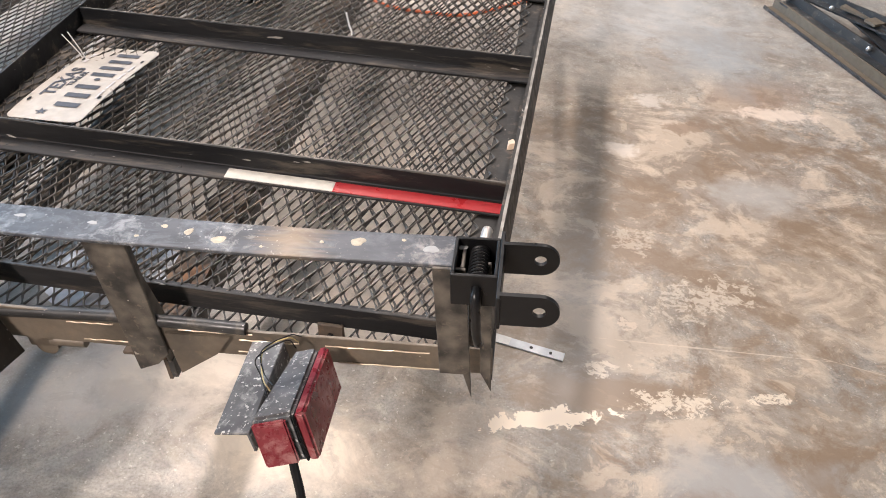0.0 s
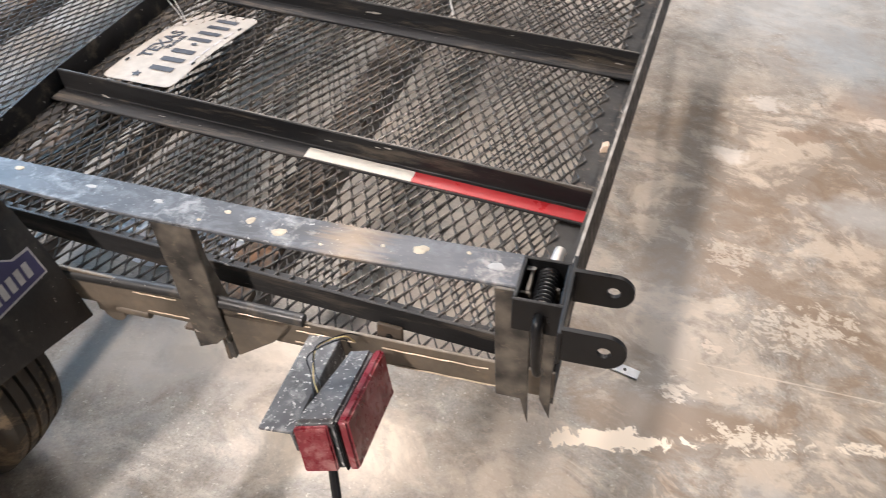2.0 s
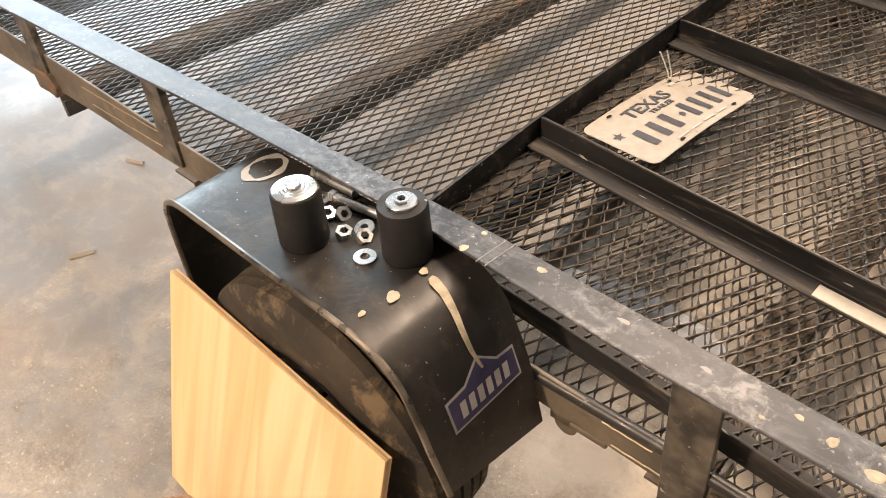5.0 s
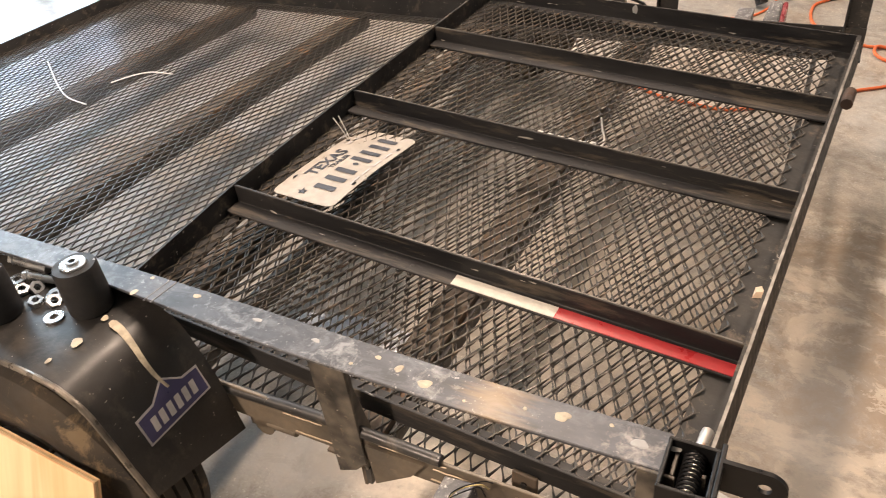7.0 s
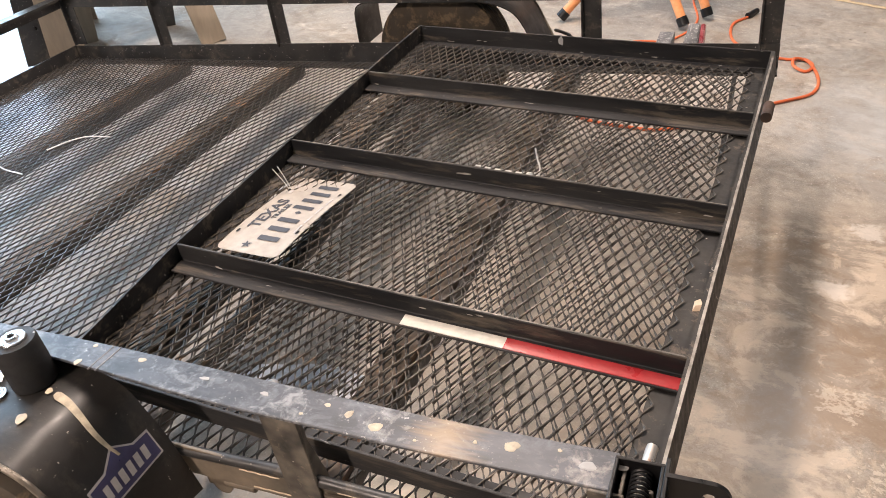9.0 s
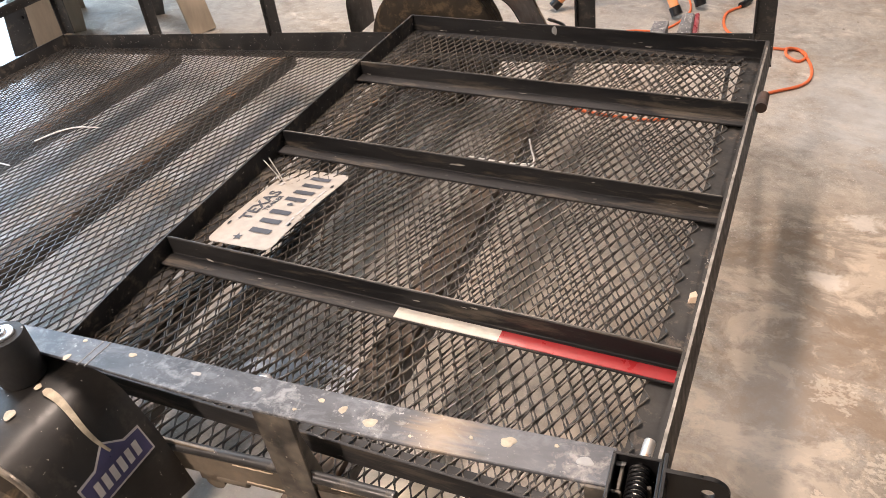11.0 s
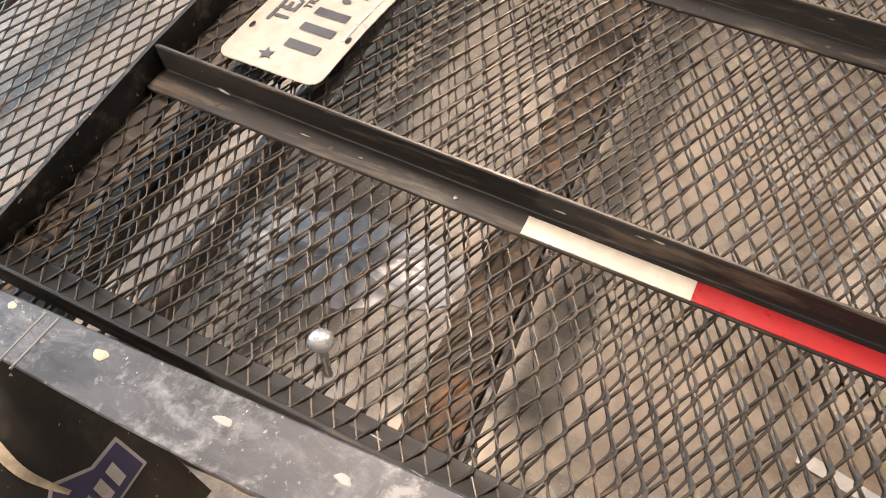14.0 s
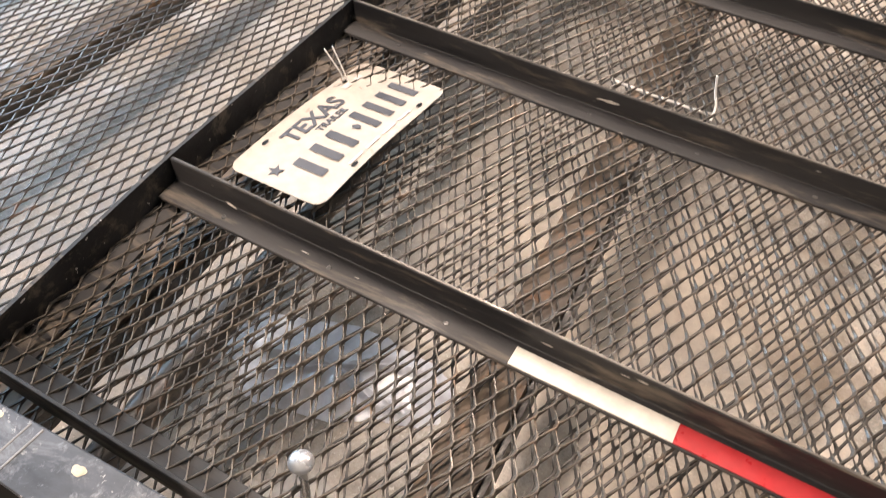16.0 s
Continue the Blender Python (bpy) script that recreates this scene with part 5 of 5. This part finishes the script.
cord_pts = [(0.616, 4.367), (0.571, 4.264), (0.593, 4.098), (0.685, 3.991), (0.797, 3.966), (0.86, 3.985), (0.895, 3.93), (0.872, 3.873), (0.83, 3.891), (0.83, 3.96), (0.88, 3.96), (0.92, 3.812), (0.902, 3.686), (0.80, 3.58), (0.65, 3.42), (0.5, 3.28), (0.385, 3.254), (0.233, 3.264), (0.1, 3.35)]
cord = thing("extension_cord", pose(0, 0, 0), "orange extension cord in a loose loop on the floor", "cord")
bm = bmesh.new()
tube(bm, curve_pts([(x, y, 0.006 + (0.009 if 7 < i < 10 else 0.0)) for i, (x, y) in enumerate(cord_pts)], 8), 0.0055, 8)
part("cable", bm, ORANGE, cord, "", True)
bm = bmesh.new()
tube(bm, [(0.616, 4.367, 0.012), (0.63, 4.40, 0.013), (0.645, 4.435, 0.013)], 0.012, 10)
part("socket", bm, GLOSS_BLACK, cord, "black moulded socket", True)
cord = thing("extension_cord", pose(0, 0, 0), "thin orange cord running under the orange stand", "cord")
bm = bmesh.new()
tube(bm, curve_pts([(-0.1, 3.62, 0.005), (0.042, 3.704, 0.005), (0.22, 3.958, 0.005), (0.362, 4.023, 0.005), (0.43, 4.25, 0.005), (0.37, 4.52, 0.005), (0.3, 4.9, 0.005)], 8), 0.0045, 8)
part("cable", bm, ORANGE, cord, "", True)


# orange work stand: two splayed legs with black feet
STAND = plain("orange_stand_paint", (0.8, 0.33, 0.13), 0.45)
stand = thing("sawhorse", pose(0, 0, 0), "orange tubular sawhorse with black feet standing on the floor", "sawhorse")
for foot, head in (((-0.11, 4.104), (0.46, 4.45)), ((0.393, 4.163), (-0.05, 4.45)), ((0.465, 4.3), (0.1, 4.5)), ((0.1, 5.1), (0.46, 4.75))):
    bm = bmesh.new()
    tube(bm, [(*foot, 0.02), (*head, 0.72)], 0.019, 12)
    leg = part("leg", bm, STAND, stand, "", True)
    bm = bmesh.new()
    d = (Vector((*head, 0.72)) - Vector((*foot, 0.02))).normalized()
    tube(bm, [Vector((*foot, 0.018)), Vector((*foot, 0.018)) + d * 0.035], 0.023, 12)
    part("foot", bm, GLOSS_BLACK, leg, "", True)
bm = bmesh.new()
box(bm, -0.5, 0.8, 4.42, 4.8, 0.72, 0.79)
soften(bm, 0.006)
part("beam", bm, STAND, stand)

# workbench of grey boards with black legs beyond the front of the bed
WOODGREY = worn("weathered_board", (0.2, 0.165, 0.125), (0.32, 0.27, 0.21), 0.7, 0, 6, 60, None, 60, 0.7, (0.13, 0.1, 0.075), 0.6, 0.3, (1, 1, 0.2))
horse = thing("wooden_trestle", pose(0, 0, 0), "weathered wooden trestle with splayed board legs", "trestle")
for a, b, w in (((-1.902, 3.102), (-1.884, 3.124), 0.14), ((-1.433, 3.454), (-1.53, 3.37), 0.105), ((-1.978, 3.284), (-1.95, 3.31), 0.08), ((-2.2, 3.5), (-2.0, 3.3), 0.09)):
    bm = bmesh.new()
    bar(bm, [(-w / 2, -0.018), (w / 2, -0.018), (w / 2, 0.018), (-w / 2, 0.018)], (*a, 0), (*b, 0.7), (-0.78, 0.62, 0))
    soften(bm, 0.003)
    part("leg", bm, WOODGREY, horse)
bm = bmesh.new()
bar(bm, [(-0.045, -0.07), (0.045, -0.07), (0.045, 0.07), (-0.045, 0.07)], (-2.3, 3.1, 0.77), (-1.3, 3.55, 0.77))
soften(bm, 0.004)
part("beam", bm, WOODGREY, horse)
rack = thing("steel_bench", pose(0, 0, 0), "black drilled steel bench legs beyond the trailer", "bench")
for a, b, w in (((-1.969, 3.03), (-1.937, 3.073), 0.125), ((-1.763, 3.543), (-1.72, 3.58), 0.075), ((-2.6, 3.1), (-2.4, 3.12), 0.085)):
    bm = bmesh.new()
    bar(bm, [(-w / 2, -0.003), (w / 2, -0.003), (w / 2, 0.003), (-w / 2 + 0.005, 0.003), (-w / 2 + 0.005, 0.05), (-w / 2, 0.05)], (*a, 0), (*b, 0.6), (-0.78, 0.62, 0))
    soften(bm, 0.001)
    leg = part("leg", bm, BLACK, rack)
    for k in (0.25, 0.5):
        bm = bmesh.new()
        c = Vector((*a, 0)).lerp(Vector((*b, 0.6)), k)
        cyl(bm, 0.008, 0.009, pose(c.x, c.y, c.z, 90, 0, 0), 12)
        part("bolt_hole", bm, GLOSS_BLACK, leg)
bm = bmesh.new()
box(bm, -2.6, -1.5, 2.9, 3.6, 0.6, 0.64)
part("top", bm, BLACK, rack)

# folding steel frame lying on the floor behind the trailer
TAN = plain("tan_dust_steel", (0.15, 0.125, 0.092), 0.7)
FRAME = pose(1.532, 3.691, 0.0, 0, 0, math.degrees(math.atan2(3.185 - 3.807, 1.784 - 1.474)))
jack = thing("folding_frame", FRAME, "black folding steel frame with bright bolts lying on the floor", "folding frame")
for k, (a, b, w, z) in enumerate((((0, 0.0, 0), (0.95, 0.0, 0), 0.034, 0.004), ((0.03, 0.03, 0.03), (0.95, 0.06, 0.03), 0.045, 0.03), ((0.05, 0.1, 0.05), (0.75, 0.17, 0.12), 0.05, 0.05), ((0.25, 0.14, 0.06), (0.85, 0.03, 0.07), 0.045, 0.05))):
    bm = bmesh.new()
    bar(bm, [(-w / 2, -0.003), (w / 2, -0.003), (w / 2, 0.003), (w / 2 - 0.004, 0.003), (w / 2 - 0.004, 0.03), (w / 2, 0.034), (w / 2 - 0.008, 0.034), (w / 2 - 0.008, 0.003), (-w / 2, 0.003)], Vector(a) + Vector((0, 0, 0.004)), Vector(b) + Vector((0, 0, 0.004)))
    part("frame_bar", bm, BLACK if k else TAN, jack)
bm = bmesh.new()
box(bm, -0.004, 0.95, -0.026, -0.019, 0.0005, 0.012)
soften(bm, 0.002)
part("frame_lip", bm, BLACK, jack)
for x, y, z in ((0.04, 0.03, 0.05), (0.2, 0.075, 0.085), (0.44, 0.045, 0.06)):
    bm = bmesh.new()
    bmesh.ops.create_uvsphere(bm, u_segments=16, v_segments=8, radius=0.009, matrix=pose(x, y, z))
    part("bolt_head", bm, CHROME, jack, "", True)
for a, b in (((0.2, 0.12, 0.09), (0.75, 0.35, 0.09)), ((0.35, 0.1, 0.1), (0.3, 0.5, 0.1))):
    bm = bmesh.new()
    bar(bm, [(-0.022, -0.004), (0.022, -0.004), (0.022, 0.004), (-0.022, 0.004)], a, b)
    part("cross_bar", bm, TAN, jack)
bm = bmesh.new()
box(bm, 0.25, 1.0, 0.18, 0.6, 0.02, 0.04)
part("board", bm, worn("brown_board", (0.25, 0.16, 0.1), (0.36, 0.25, 0.17), 0.7, 0, 8, 60), jack, "brown board")


# scraps of packing on the floor
SCRAP = plain("grey_scrap", (0.34, 0.3, 0.26), 0.6)
for x, y, turn, r in ((-1.017, 1.462, 20, 0.022), (-0.824, 1.24, 60, 0.024)):
    bm = bmesh.new()
    bar(bm, [(-0.006, 0.0), (0.0, 0.005), (0.006, 0.0), (0.005, -0.001), (0.0, 0.0035), (-0.005, -0.001)], (-r, 0, 0.001), (r, 0.006, 0.002))
    o = link("packing_scrap", bm, SCRAP)
    o.matrix_world = pose(x, y, 0.001, 0, 0, turn)
    tagged(o, "small bent grey scrap of packing on the floor", "scrap", "floor scraps")

# dry leaf caught on the gate mesh
bm = bmesh.new()
rows = []
for i in range(9):
    u = i / 8
    w = 0.011 * math.sin(math.pi * min(1.0, u * 0.92 + 0.06))
    rows.append([bm.verts.new((0.05 * (u - 0.5), v * w, 0.004 * abs(v) + 0.003 * math.sin(5 * u))) for v in (-1, -0.5, 0, 0.5, 1)])
for p, q in zip(rows, rows[1:]):
    for k in range(4):
        bm.faces.new((p[k], p[k + 1], q[k + 1], q[k]))
leaf = link("dry_leaf", bm, plain("dry_leaf_brown", (0.16, 0.11, 0.06), 0.7), True)
leaf.matrix_world = GATE @ pose(-0.365, 1.552, -0.036, 0, 0, 25)
tagged(leaf, "curled brown dry leaf on the gate mesh", "leaf")

# pale stick and a grey hose on the floor beyond the trailer
bm = bmesh.new()
bar(bm, [(-0.008, 0), (0.008, 0), (0.007, 0.006), (-0.007, 0.006)], (0.93, 4.7, 0.001), (1.2, 4.62, 0.001))
soften(bm, 0.001)
tagged(link("wood_strip", bm, plain("pale_stick", (0.6, 0.47, 0.3), 0.7)), "thin pale wood strip lying on the floor", "wood strip")
bm = bmesh.new()
tube(bm, curve_pts([(0.6, 4.95, 0.016), (0.85, 4.82, 0.016), (1.1, 4.76, 0.016), (1.35, 4.85, 0.016), (1.6, 5.1, 0.016)], 8), 0.015, 12)
tagged(link("air_hose", bm, plain("grey_hose", (0.16, 0.17, 0.19), 0.55), True), "grey rubber hose lying on the floor", "hose")
